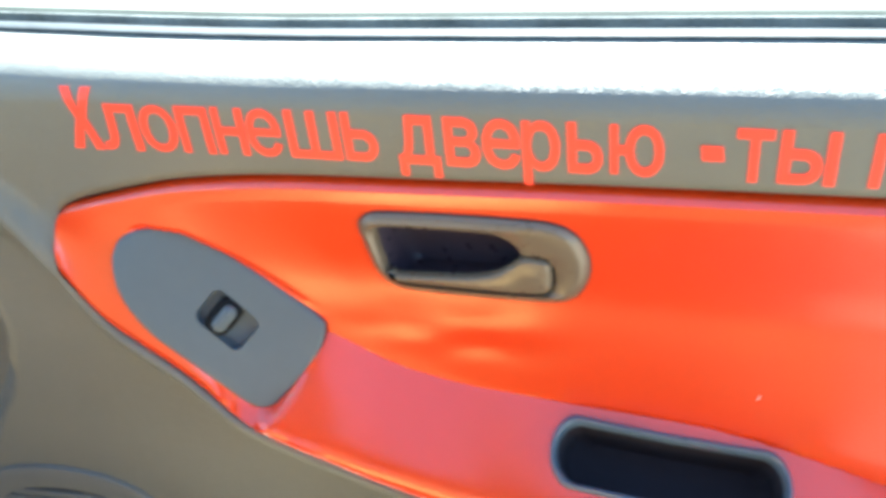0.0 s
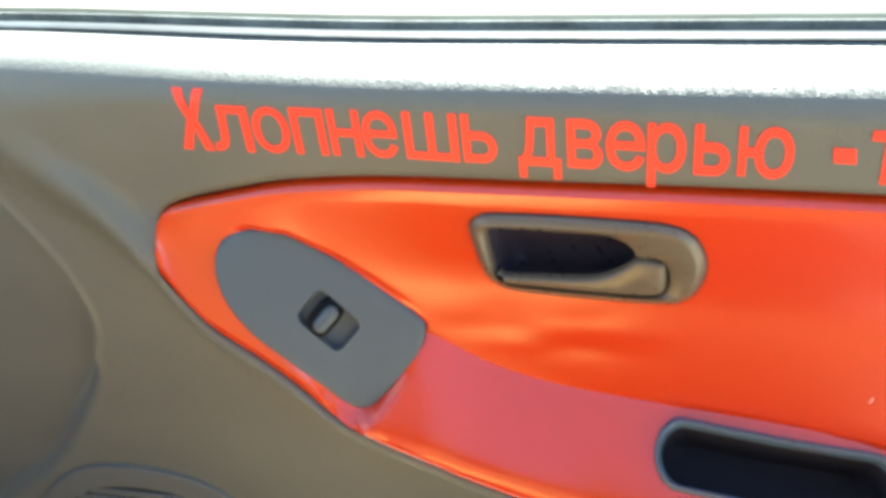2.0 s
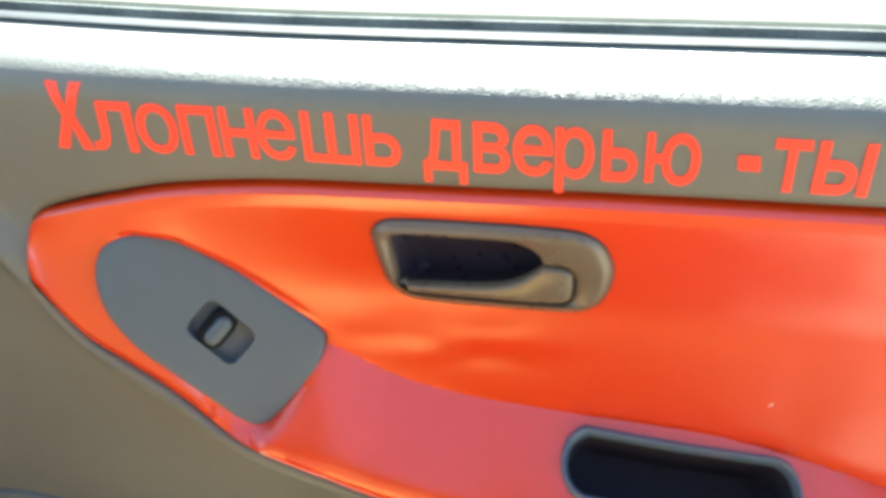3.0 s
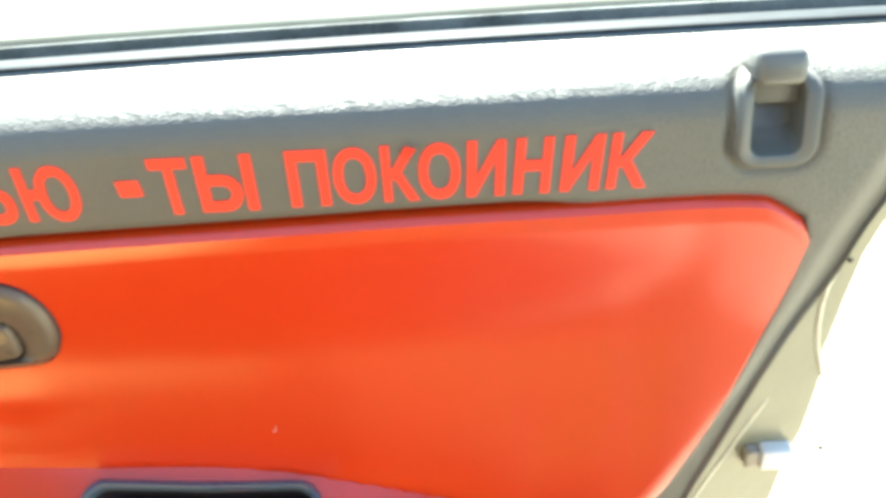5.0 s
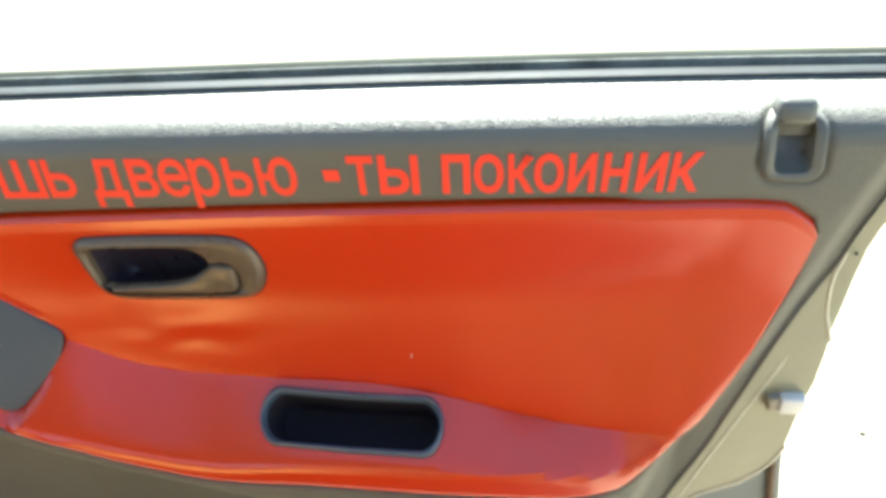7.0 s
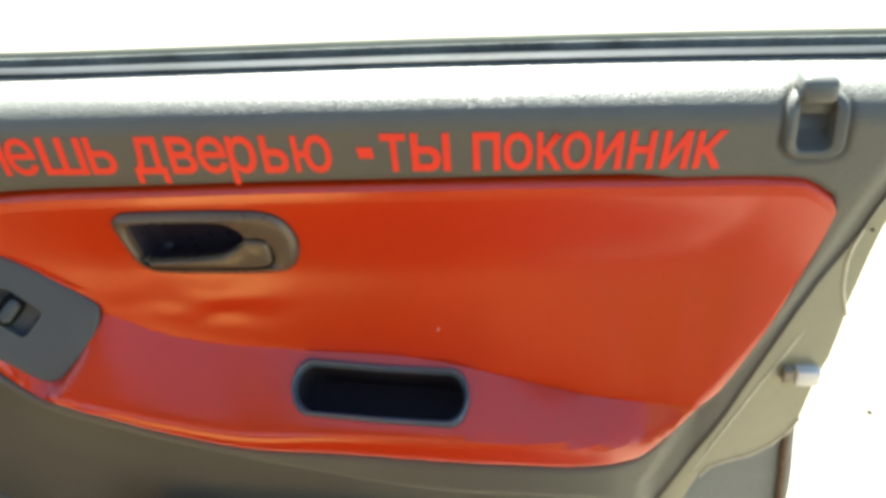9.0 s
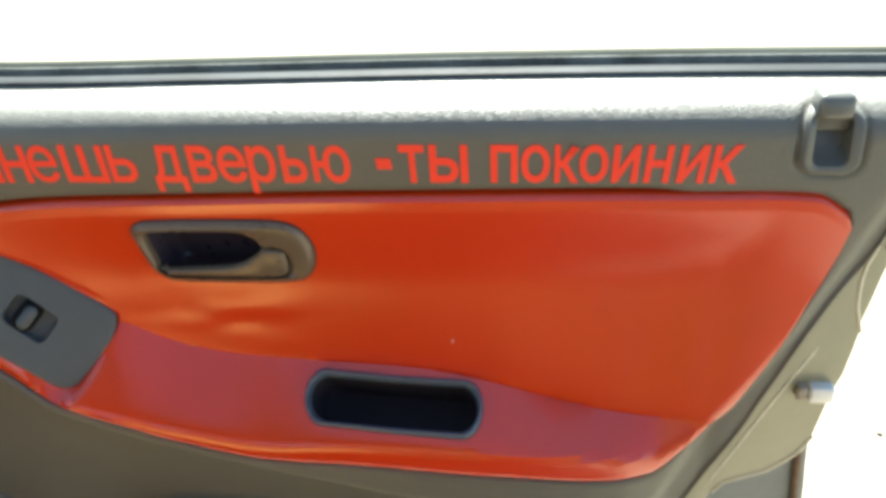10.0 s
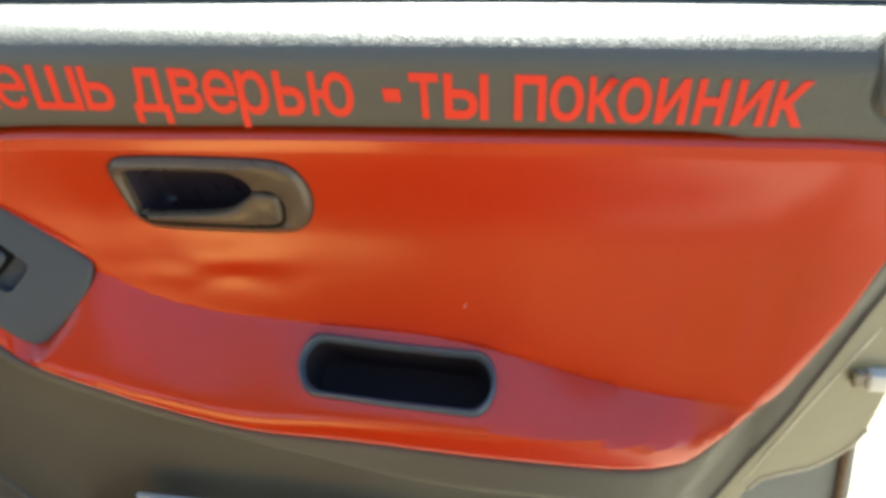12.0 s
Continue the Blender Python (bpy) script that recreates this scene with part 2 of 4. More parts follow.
def depth(x, z):
    """y of the inner face, away from the cabin."""
    s, swept = z - ledge(x), bulge(x)
    out = shelf(x) + swept
    y = (0.004 + 0.010 * sstep(-0.42, -0.27, x)) * (1 - sstep(0.850, 0.962, z)) - 0.012 * sstep(0.12, 0.28, x) * (1 - sstep(0.81, 0.972, z))
    low, top = front(x), back_of_ledge(x)
    fade = 1 - sstep(-0.42, -0.32, x)
    y -= swept * (1 - sstep(crease(x) - 0.04, crease(x) + 0.17, z)) + (out - swept) * ramp((z - low) / (top - low), 0.035 + 0.5 * fade, 0.006 + 0.5 * fade)
    w = 1 - sstep(0.001, 0.006, off_plate(x, z)) if -0.46 < x < -0.27 and 0.74 < z < 0.91 else 0.0
    # dents in the padded cover, shaped to catch an orange patch of light
    patch = ((x + 0.195) / 0.060) ** 2 + ((z - 0.822) / 0.020) ** 2
    if patch < 5:
        y += math.exp(-patch) * 0.0027 * noise.noise(Vector((x * 17, (z - 0.12 * x) * 48, 2.3)))
    # stretch marks, shaped to give soft vertical highlights
    y -= 0.0010 * math.exp(-((x - 0.185 - 0.12 * (z - 0.8)) / 0.011) ** 2 - ((z - 0.80) / 0.05) ** 2)
    y += 0.0010 * math.exp(-((x - 0.150 - 0.2 * (z - 0.8)) / 0.012) ** 2 - ((z - 0.79) / 0.03) ** 2)
    if w > 0 and s > -0.01:
        y += max(0.0, PLATE[0] + PLATE[1] * x + PLATE[2] * z + 0.002 - y) * w * sstep(-0.01, 0.004, s)
    if s < 0:
        drop = under(x)
        y += (out + 0.006) * sstep(drop, drop + 0.055, -s)
    top = z - belt(x)
    roll = 0.029 + 0.024 * (1 - sstep(-0.70, -0.42, x))
    if top > 1.012 - roll:
        u = min(1.0, (top - 1.012 + roll) / roll)
        y += 0.044 * (1 - math.sqrt(max(0.0, 1 - u * u))) + 0.0185 * u ** 16
    if x > 0.15:
        y += 0.008 * (1 - sstep(-0.004, 0.020, right_edge(z) - x)) ** 1.5 * (1 - sstep(0.985, 1.005, top))
    if 0.2 < x < 0.31 and z > 0.94:
        y += 0.0022 * math.exp(-((off_lock(x, z) - 0.0018) / 0.0024) ** 2)
    if x < -0.5:
        d, sharp = arch(z) - x, sstep(0.70, 0.75, z)
        y += 0.018 * sstep(-0.001 - 0.008 * (1 - sharp), 0.004 + 0.012 * (1 - sharp), d)
        y -= 0.0022 * sharp * math.exp(-((d + 0.004) / 0.0035) ** 2)
    return y


def normal_at(x, z, e=0.0015):
    gx = (depth(x + e, z) - depth(x - e, z)) / (2 * e)
    gz = (depth(x, z + e) - depth(x, z - e)) / (2 * e)
    return Vector((gx, -1.0, gz)).normalized()


def on_door(x, z, lift=0.0, n=None):
    z_top = 1.0112 + belt(x)
    p = Vector((x, depth(x, min(z, z_top)), z))
    n = n or (normal_at(x, z_top) if z > z_top else None)
    return p + (n or normal_at(x, z)) * lift if lift else p


# ---------------------------------------------------------------- mesh helpers
def part(name, bm, mat, parent=None, label="", smooth=40.0):
    bmesh.ops.recalc_face_normals(bm, faces=bm.faces)
    me = bpy.data.meshes.new(name)
    bm.to_mesh(me)
    bm.free()
    me.materials.append(mat)
    if smooth:
        me.shade_smooth()
        me.set_sharp_from_angle(angle=radians(smooth))
    ob = new(name, me)
    ob.parent = parent
    return tagged(ob, label)


def closed_curve(points, per=10):
    """A smooth closed outline through control points."""
    out, n = [], len(points)
    for i in range(n):
        p0, p1, p2, p3 = (Vector(points[(i + j) % n]) for j in (-1, 0, 1, 2))
        for j in range(per):
            u = j / per
            out.append(0.5 * ((2 * p1) + (p2 - p0) * u + (2 * p0 - 5 * p1 + 4 * p2 - p3) * u * u + (3 * p1 - p0 - 3 * p2 + p3) * u**3))
    return out


def rounded_box(x0, x1, z0, z1, r, n=6):
    pts = []
    for cx, cz, a0 in ((x1 - r, z1 - r, 0), (x0 + r, z1 - r, 90), (x0 + r, z0 + r, 180), (x1 - r, z0 + r, 270)):
        for i in range(n + 1):
            a = radians(a0 + 90 * i / n)
            pts.append(Vector((cx + r * math.cos(a), cz + r * math.sin(a))))
    return pts


def inset(outline, d):
    """The outline moved inwards by d."""
    n, out = len(outline), []
    area = sum(outline[i].x * outline[(i + 1) % n].y - outline[(i + 1) % n].x * outline[i].y for i in range(n))
    side = 1 if area > 0 else -1
    for i in range(n):
        t = outline[(i + 1) % n] - outline[i - 1]
        t = t.normalized() if t.length else Vector((1, 0))
        out.append(outline[i] + Vector((-t.y, t.x)) * d * side)
    return out


def scaled(outline, fx, fz):
    c = sum(outline, Vector((0, 0))) / len(outline)
    return [Vector((c.x + (p.x - c.x) * fx, c.y + (p.y - c.y) * fz)) for p in outline]


def polar(outline, c, n=200):
    """The outline as seen from c, at even angles."""
    outline = [p.lerp(outline[(i + 1) % len(outline)], k / 8) for i, p in enumerate(outline) for k in range(8)]
    a = np.array([math.atan2(p.y - c[1], p.x - c[0]) for p in outline])
    r = np.array([math.hypot(p.x - c[0], p.y - c[1]) for p in outline])
    order = np.argsort(a)
    a, r = a[order], r[order]
    a, r = np.r_[a - 2 * math.pi, a, a + 2 * math.pi], np.r_[r, r, r]
    out = []
    for i in range(n):
        t = -math.pi + 2 * math.pi * i / n
        k = float(np.interp(t, a, r))
        out.append(Vector((c[0] + k * math.cos(t), c[1] + k * math.sin(t))))
    return out


def inside(poly, x, z):
    hit, n = False, len(poly)
    for i in range(n):
        a, b = poly[i], poly[i - 1]
        if (a.y > z) != (b.y > z) and x < (b.x - a.x) * (z - a.y) / (b.y - a.y) + a.x:
            hit = not hit
    return hit


def rings(loops, cap=True, close=True, bm=None):
    """Quads from loop to loop of 3D points; the last loop is capped."""
    bm = bm or bmesh.new()
    rows = [[bm.verts.new(p) for p in loop] for loop in loops]
    n = len(rows[0])
    for r0, r1 in zip(rows, rows[1:]):
        for i in range(n if close else n - 1):
            j = (i + 1) % n
            bm.faces.new((r0[i], r0[j], r1[j], r1[i]))
    if cap:
        bm.faces.new(rows[-1])
    return bm


def laid(outline, lift, n=None):
    return [on_door(p.x, p.y, lift, n) for p in outline]


def sheet(columns, rows_of, skip=None):
    """A grid of points over columns of x; rows_of(x) gives the (z, lift) of a column."""
    bm = bmesh.new()
    grid = [[(x, z, bm.verts.new(on_door(x, z, lift))) for z, lift in rows_of(x)] for x in columns]
    for c0, c1 in zip(grid, grid[1:]):
        for i in range(len(c0) - 1):
            q = (c0[i], c1[i], c1[i + 1], c0[i + 1])
            if skip and skip(sum(v[0] for v in q) / 4, sum(v[1] for v in q) / 4):
                continue
            bm.faces.new([v[2] for v in q])
    loose = [v for v in bm.verts if not v.link_faces]
    bmesh.ops.delete(bm, geom=loose, context="VERTS")
    bmesh.ops.remove_doubles(bm, verts=bm.verts, dist=0.00005)
    return bm


def spread(a, b, step):
    n = max(1, round((b - a) / step))
    return [a + (b - a) * i / n for i in range(n)]


def box(bm, lo, hi, bevel=0.0, turn=None):
    made = bmesh.ops.create_cube(bm, size=1.0)["verts"]
    for v in made:
        v.co = Vector(((lo[i] + hi[i]) / 2 + v.co[i] * (hi[i] - lo[i]) for i in range(3)))
    if bevel:
        bmesh.ops.bevel(bm, geom=list({e for v in made for e in v.link_edges}), offset=bevel, segments=3, affect="EDGES", profile=0.5)
    return bm


def plate(outline, y, thick, bevel=0.003):
    """A flat bevelled plate in the plane y, seen from -y."""
    loops = [[Vector((p.x, y + thick, p.y)) for p in outline], [Vector((p.x, y + bevel, p.y)) for p in outline]]
    loops.append([Vector((p.x, y + bevel * 0.3, p.y)) for p in inset(outline, bevel * 0.3)])
    loops.append([Vector((p.x, y, p.y)) for p in inset(outline, bevel)])
    return rings(loops)


def extruded(profile, xs, z_of, close=True):
    """A profile of (y, z) swept along x; z_of(x) lifts it."""
    bm = rings([[Vector((x, y, z + z_of(x))) for y, z in profile] for x in xs], cap=True, close=close)
    return bm


# ---------------------------------------------------------------- ground
bm = bmesh.new()
near = spread(-6, 6, 0.5) + [6]
for ring in ([-1500, -300, -60, -20] + near + [20, 60, 300, 1500],):
    grid = [[bm.verts.new((x, y, 0.012 * noise.noise(Vector((x * 0.7, y * 0.7, 0))))) for y in ring] for x in ring]
    for c0, c1 in zip(grid, grid[1:]):
        for i in range(len(c0) - 1):
            bm.faces.new((c0[i], c1[i], c1[i + 1], c0[i + 1]))
tagged(part("ground", bm, GROUND), "pale dusty sunlit concrete ground", "ground", kind="structure")

# ---------------------------------------------------------------- the unseen parked car, which closes the place beside the open door
HINGE, OPEN = Vector((-0.93, 0.06, 0.0)), radians(36)
ALONG, INWARD = Vector((math.cos(OPEN), -math.sin(OPEN), 0)), Vector((-math.sin(OPEN), -math.cos(OPEN), 0))


def in_car(u, d, z):
    """u metres behind the hinge, d metres in from the car's side."""
    return HINGE + ALONG * u + INWARD * d + Vector((0, 0, z))


def car_loft(us, profile, close=True, cap=False):
    """A cross-section of (d, z) swept along the car; it may change with u."""
    loops = [[in_car(u, d, z) for d, z in (profile(u) if callable(profile) else profile)] for u in us]
    bm = rings(loops, cap=cap, close=close)
    if cap:
        bm.faces.new(list(reversed([v for v in bm.verts][:len(loops[0])])))
    return bm


def car_block(lo, hi, bevel, lean=0.0):
    bm = box(bmesh.new(), lo, hi, bevel)
    for v in bm.verts:
        v.co = in_car(v.co.x + lean * (v.co.z - lo[2]), v.co.y, v.co.z)
    return bm


# added out of view: blocks sky, bounces warm light, gives the door its reflections
car = tagged(new("unseen_car"), "unseen khaki grey parked car, shaping the light on its open door", "car")
part("sill", car_loft((-0.05, 0.6, 1.3, 2.6), [(0.10, 0.20), (0.0, 0.22), (-0.03, 0.27), (-0.02, 0.36), (0.02, 0.39), (0.09, 0.395), (0.10, 0.37), (0.10, 0.30)]), SILL, car, "unseen sill, dark for the band mirrored in the insert")
part("floor", car_loft((-0.55, 0.4, 1.3), [(0.09, 0.39), (0.12, 0.32), (0.45, 0.30), (0.60, 0.38), (0.75, 0.38), (0.90, 0.30), (1.25, 0.32), (1.30, 0.55), (1.30, 0.98), (1.36, 1.0)], close=False), FOOTWELL, car, "brown carpeted floor")
part("bulkhead", car_loft((-0.56, -0.55), [(0.02, 0.20), (0.02, 1.0), (1.36, 1.0), (1.36, 0.20)], cap=True), FOOTWELL, car)
part("dashboard", car_block((-0.5, 0.06, 0.62), (-0.02, 1.30, 0.96), 0.05), DASH, car, "dark brown dashboard")
part("fender", car_loft((-1.1, -0.7, -0.30, -0.06), [(0.05, 0.22), (-0.02, 0.34), (-0.04, 0.62), (-0.02, 0.90), (0.06, 0.97), (0.40, 1.0), (0.40, 0.22)], cap=True), PAINT, car)
part("front_pillar", car_loft((-0.06, -0.02, 0.02), [(-0.01, 0.36), (-0.01, 0.95), (0.10, 0.97), (0.12, 0.36)], cap=True), PAINT, car)
bm = bmesh.new()
loops = []
for k in range(9):
    u, z, d = -0.05 + 0.60 * k / 8, 0.95 + 0.43 * (k / 8) ** 0.85, 0.02 + 0.11 * k / 8
    loops.append([in_car(u + du, d + dd, z + dz) for du, dd, dz in ((-0.03, 0, -0.01), (0.02, -0.01, -0.03), (0.04, 0.03, -0.03), (0.0, 0.06, 0.01))])
part("windscreen_post", rings(loops, bm=bm), PAINT, car)
part("roof", car_loft((0.50, 0.62, 1.2, 1.9, 2.6), lambda u: [(0.12, 1.345), (0.105, 1.365), (0.13, 1.395), (0.30, 1.425), (0.68, 1.44), (1.06, 1.425), (1.25, 1.395), (1.25, 1.36), (0.68, 1.40), (0.16, 1.37)], cap=True), PAINT, car, "khaki grey painted roof")
part("headliner", car_loft((0.52, 1.2, 2.6), [(0.165, 1.362), (0.68, 1.394), (1.24, 1.355)], close=False), HEADLINER, car, "pale grey cloth headliner")
# brown carpet colour here adds a warm haze to the insert's right half
part("centre_pillar", car_loft((1.16, 1.19, 1.29, 1.31), lambda u: [(0.0, 0.37), (-0.005, 0.62), (0.005, 0.94), (0.11, 1.36), (0.17, 1.36), (0.12, 0.94), (0.13, 0.37)], cap=True), FOOTWELL, car, "unseen centre pillar, brown to warm the insert's reflection")
rear = part("rear_door", car_loft((1.32, 1.33, 1.8, 2.35, 2.36), lambda u: [(0.02, 0.30), (-0.02, 0.36), (-0.035, 0.60), (-0.03, 0.84), (-0.005, 0.96), (0.05, 0.97), (0.08, 0.30)], cap=True), DIMPAINT, car, "unseen closed rear door, darkened to dim the insert's reflection")
part("rear_window", car_loft((1.34, 1.8, 2.34), [(0.005, 0.955), (0.105, 1.35), (0.112, 1.348), (0.012, 0.953)]), TINT, rear, "dark rear door glass")
part("tail", car_loft((2.36, 2.60), [(-0.02, 0.20), (-0.035, 0.62), (0.0, 0.97), (0.12, 1.37), (1.24, 1.37), (1.36, 0.97), (1.38, 0.20)], cap=True), PAINT, car)
part("far_side", car_loft((-0.5, 1.3, 2.4), [(1.31, 0.25), (1.31, 0.97), (1.37, 0.97), (1.39, 0.62), (1.37, 0.25)]), FOOTWELL, car)
part("rear_bench", car_block((1.9, 0.12, 0.40), (2.36, 1.25, 1.05), 0.05), BROWN, car, "brown rear bench")

for u, d in ((-0.62, 0.10), (-0.62, 1.26), (2.48, 0.10), (2.48, 1.26)):
    loops = []
    for w, r in ((-0.09, 0.20), (-0.09, 0.275), (-0.07, 0.295), (0.07, 0.295), (0.09, 0.275), (0.09, 0.20)):
        loops.append([in_car(u + r * math.cos(b), d + w, 0.288 + r * math.sin(b)) for b in (radians(15 * k) for k in range(24))])
    part("wheel", rings(loops), BLACK, car, "black rubber tyre")

seat = tagged(new("front_seat"), "unseen brown cloth front seat, added for its warm reflection", "car seat")
part("seat_base", car_block((0.45, 0.20, 0.305), (0.98, 0.62, 0.42), 0.02), FOOTWELL, seat)
cushion = part("cushion", car_block((0.30, 0.12, 0.42), (1.02, 0.66, 0.57), 0.05), BROWN, seat, "brown cloth seat cushion")
# unseen bolster, sized and placed as a warm reflector for the red insert
part("bolster", car_block((0.64, 0.105, 0.435), (1.00, 0.22, 0.62), 0.04), INTERIOR, cushion, "tan bolster added for the orange reflection in the insert")
back = part("backrest", car_block((0.92, 0.17, 0.52), (1.08, 0.65, 1.12), 0.06, lean=0.30), BROWN, seat, "brown cloth seat back")
part("headrest", car_block((1.16, 0.30, 1.14), (1.26, 0.54, 1.32), 0.04), BROWN, back)

# ---------------------------------------------------------------- the car door
door = tagged(new("car_door"), "open car door with grey vinyl trim and orange red insert", "car door")

# outlines on the inner face, as (x, z)
insert_top = smooth_table([(-0.487, 0.866), (-0.4855, 0.88), (-0.482, 0.8905), (-0.4765, 0.8965), (-0.4655, 0.901), (-0.4335, 0.91), (-0.393, 0.9195), (-0.347, 0.926), (-0.303, 0.9295), (-0.2096, 0.9333), (-0.12, 0.937), (0, 0.9405), (0.088, 0.943), (0.167, 0.9445), (0.223, 0.946), (0.2545, 0.9447), (0.263, 0.9408), (0.2718, 0.9345), (0.2782, 0.9285), (0.2799, 0.92)])
insert_low = smooth_table([(-0.487, 0.866), (-0.4862, 0.853), (-0.48, 0.84), (-0.468, 0.8245), (-0.4513, 0.809), (-0.4242, 0.796), (-0.3822, 0.7765), (-0.3453, 0.7565), (-0.3098, 0.7403), (-0.2833, 0.7302), (-0.2487, 0.7177), (-0.172, 0.7006), (-0.0975, 0.6985), (0.0, 0.6955), (0.042, 0.6945), (0.071, 0.6932), (0.114, 0.6905), (0.143, 0.6908), (0.1585, 0.6926), (0.166, 0.6968), (0.1863, 0.7155), (0.2066, 0.7357), (0.2172, 0.7482), (0.2245, 0.7635), (0.241, 0.7975), (0.2525, 0.8235), (0.2655, 0.856), (0.2715, 0.8739), (0.277, 0.8949), (0.2793, 0.9119), (0.2799, 0.92)])
INS_L, INS_R = -0.487, 0.2799
card_edge = smooth_table([(0.02, 0.36), (0.08, 0.44), (0.12, 0.51), (0.16, 0.582), (0.1954, 0.6477), (0.2131, 0.6854), (0.2316, 0.7271), (0.2400, 0.7500), (0.2486, 0.7700), (0.2560, 0.7880), (0.2665, 0.8130),
                          (0.2700, 0.8210), (0.2810, 0.8430), (0.2899, 0.8595), (0.2985, 0.8755), (0.3038, 0.8880), (0.3110, 0.9150), (0.3171, 0.9321), (0.3256, 0.9550), (0.3296, 0.9690), (0.3346, 0.9838), (0.344, 1.012)])
BEZEL = closed_curve([(-0.2537, 0.8915), (-0.2549, 0.8995), (-0.2532, 0.9060), (-0.2477, 0.9110), (-0.2387, 0.9137), (-0.2047, 0.9157), (-0.1597, 0.9165), (-0.1337, 0.9155), (-0.1202, 0.9095), (-0.1129, 0.8975), (-0.1107, 0.8845), (-0.1132, 0.8705), (-0.1209, 0.8590), (-0.1357, 0.8540), (-0.1797, 0.8523), (-0.2247, 0.8522), (-0.2387, 0.8555), (-0.2475, 0.8645), (-0.2517, 0.8795)])
CUP = closed_curve([(-0.2443, 0.9000), (-0.2387, 0.9040), (-0.2277, 0.9050), (-0.1757, 0.9060), (-0.1607, 0.9025), (-0.1532, 0.8965), (-0.1505, 0.8910), (-0.1378, 0.8903), (-0.1312, 0.8815), (-0.1322, 0.8660), (-0.1429, 0.8593), (-0.1827, 0.8573), (-0.2277, 0.8563), (-0.2382, 0.8605), (-0.2427, 0.8780)])
LEVER = closed_curve([(-0.2389, 0.8655), (-0.2369, 0.8607), (-0.2297, 0.8583), (-0.1827, 0.8585), (-0.1459, 0.8600), (-0.1342, 0.8640), (-0.1322, 0.8750), (-0.1339, 0.8860), (-0.1408, 0.8891), (-0.1512, 0.8891), (-0.1575, 0.8835), (-0.1684, 0.8755), (-0.1848, 0.8705), (-0.2123, 0.8680), (-0.2327, 0.8667), (-0.2365, 0.8693)])
SWITCH = closed_curve(PLATE_CORNERS)
POCKET = []
for p in rounded_box(-1, 1, -1, 1, 1, 12):
    # a stadium, longer than it is high, that sinks a little towards the rear
    ex = (0.0585 if p.x > 0 else -0.0585) if abs(p.x) > 1e-9 else 0.0
    x = -0.0558 + ex + p.x * 0.0170
    POCKET.append(Vector((x, 0.7455 - 0.036 * (x + 0.0558) + p.y * (0.0145 - 0.010 * (x + 0.0558)))))
LOCK = rounded_box(0.2362, 0.2737, 0.9630, 1.0052, 0.0105)
LOCK_HOLE = rounded_box(0.2425, 0.2664, 0.9690, 1.0015, 0.006)


def plate_plane(p, lift=0.0):
    n = Vector((PLATE[1], -1, PLATE[2])).normalized()
    return Vector((p.x, PLATE[0] + PLATE[1] * p.x + PLATE[2] * p.y, p.y)) + n * lift


# grey trim
def groove(x):
    return sstep(INS_L - 0.001, INS_L + 0.045, x) * (1 - 0.85 * sstep(0.13, 0.17, x)) * (1 - sstep(INS_R - 0.004, INS_R + 0.003, x))


def seam(x, table):
    """Where the lower and the upper sheet of the trim meet: along the insert, and in one line past its ends."""
    z = table(min(max(x, INS_L), INS_R))
    return max(z, card_edge(x) + 0.012) if x > INS_R else z


def lower_rows(x):
    z0 = card_edge(x) if x > 0.02 else 0.36
    z1 = seam(x, insert_low)
    g, tall = 0.3 * groove(x), max(0.001, z1 - z0)
    e = min(1.0, tall * 0.25 / 0.009)
    rows = [(z0 - 0.0005, -0.030), (z0, -0.002), (z0 + 0.001 * e, 0.0012), (z0 + 0.003 * e, 0.0022), (z0 + 0.006 * e, 0.0018), (z0 + 0.009 * e, 0.0)]
    a, b = z0 + 0.011 * e, z1 - min(0.009, tall * 0.3)
    rows += [(a + (b - a) * i / 84, 0.0) for i in range(84)]
    for d, l in ((0.009, 0), (0.006, -0.0006), (0.004, -0.0018), (0.0025, -0.004), (0.0012, -0.008), (0.0008, -0.016)):
        rows.append((z1 - min(d, tall * 0.3 * d / 0.009), l * g))
    return rows + [(z1, -0.018 * g)]


def upper_rows(x):
    z0, z1 = seam(x, insert_top), max(1.0118 + belt(x), seam(x, insert_top) + 0.001)
    g, tall = groove(x), max(0.001, z1 - z0)
    rows = [(z0, -0.018 * g)]
    for d, l in ((0.0008, -0.016), (0.0012, -0.008), (0.0025, -0.004), (0.004, -0.0018), (0.006, -0.0006), (0.009, 0)):
        rows.append((z0 + min(d, tall * 0.3 * d / 0.009), l * g))
    a = rows[-1][0]
    for i in range(1, 61):
        u = i / 60
        rows.append((a + (z1 - a) * math.sin(u * math.pi / 2) ** 0.9, 0.0))
    return rows


cols = spread(-0.85, -0.64, 0.005) + spread(-0.64, -0.50, 0.002) + spread(-0.50, -0.46, 0.001) + spread(-0.46, 0.15, 0.004) + spread(0.15, 0.342, 0.002) + [0.342]
hole = scaled(LOCK_HOLE, 1.2, 1.12)
bm = sheet(cols, lower_rows)
extra = sheet(cols, upper_rows, lambda x, z: inside(hole, x, z))
tmp = bpy.data.meshes.new("tmp")
extra.to_mesh(tmp)
extra.free()
bm.from_mesh(tmp)
bpy.data.meshes.remove(tmp)
bmesh.ops.remove_doubles(bm, verts=bm.verts, dist=0.00005)
part("door_card", bm, GREY, door, "grained grey vinyl door trim")

# red insert
EDGE = ((0.0, -0.008), (0.0007, -0.0040), (0.0022, -0.0010), (0.0046, 0.0012), (0.0080, 0.0030), (0.011, 0.0040))


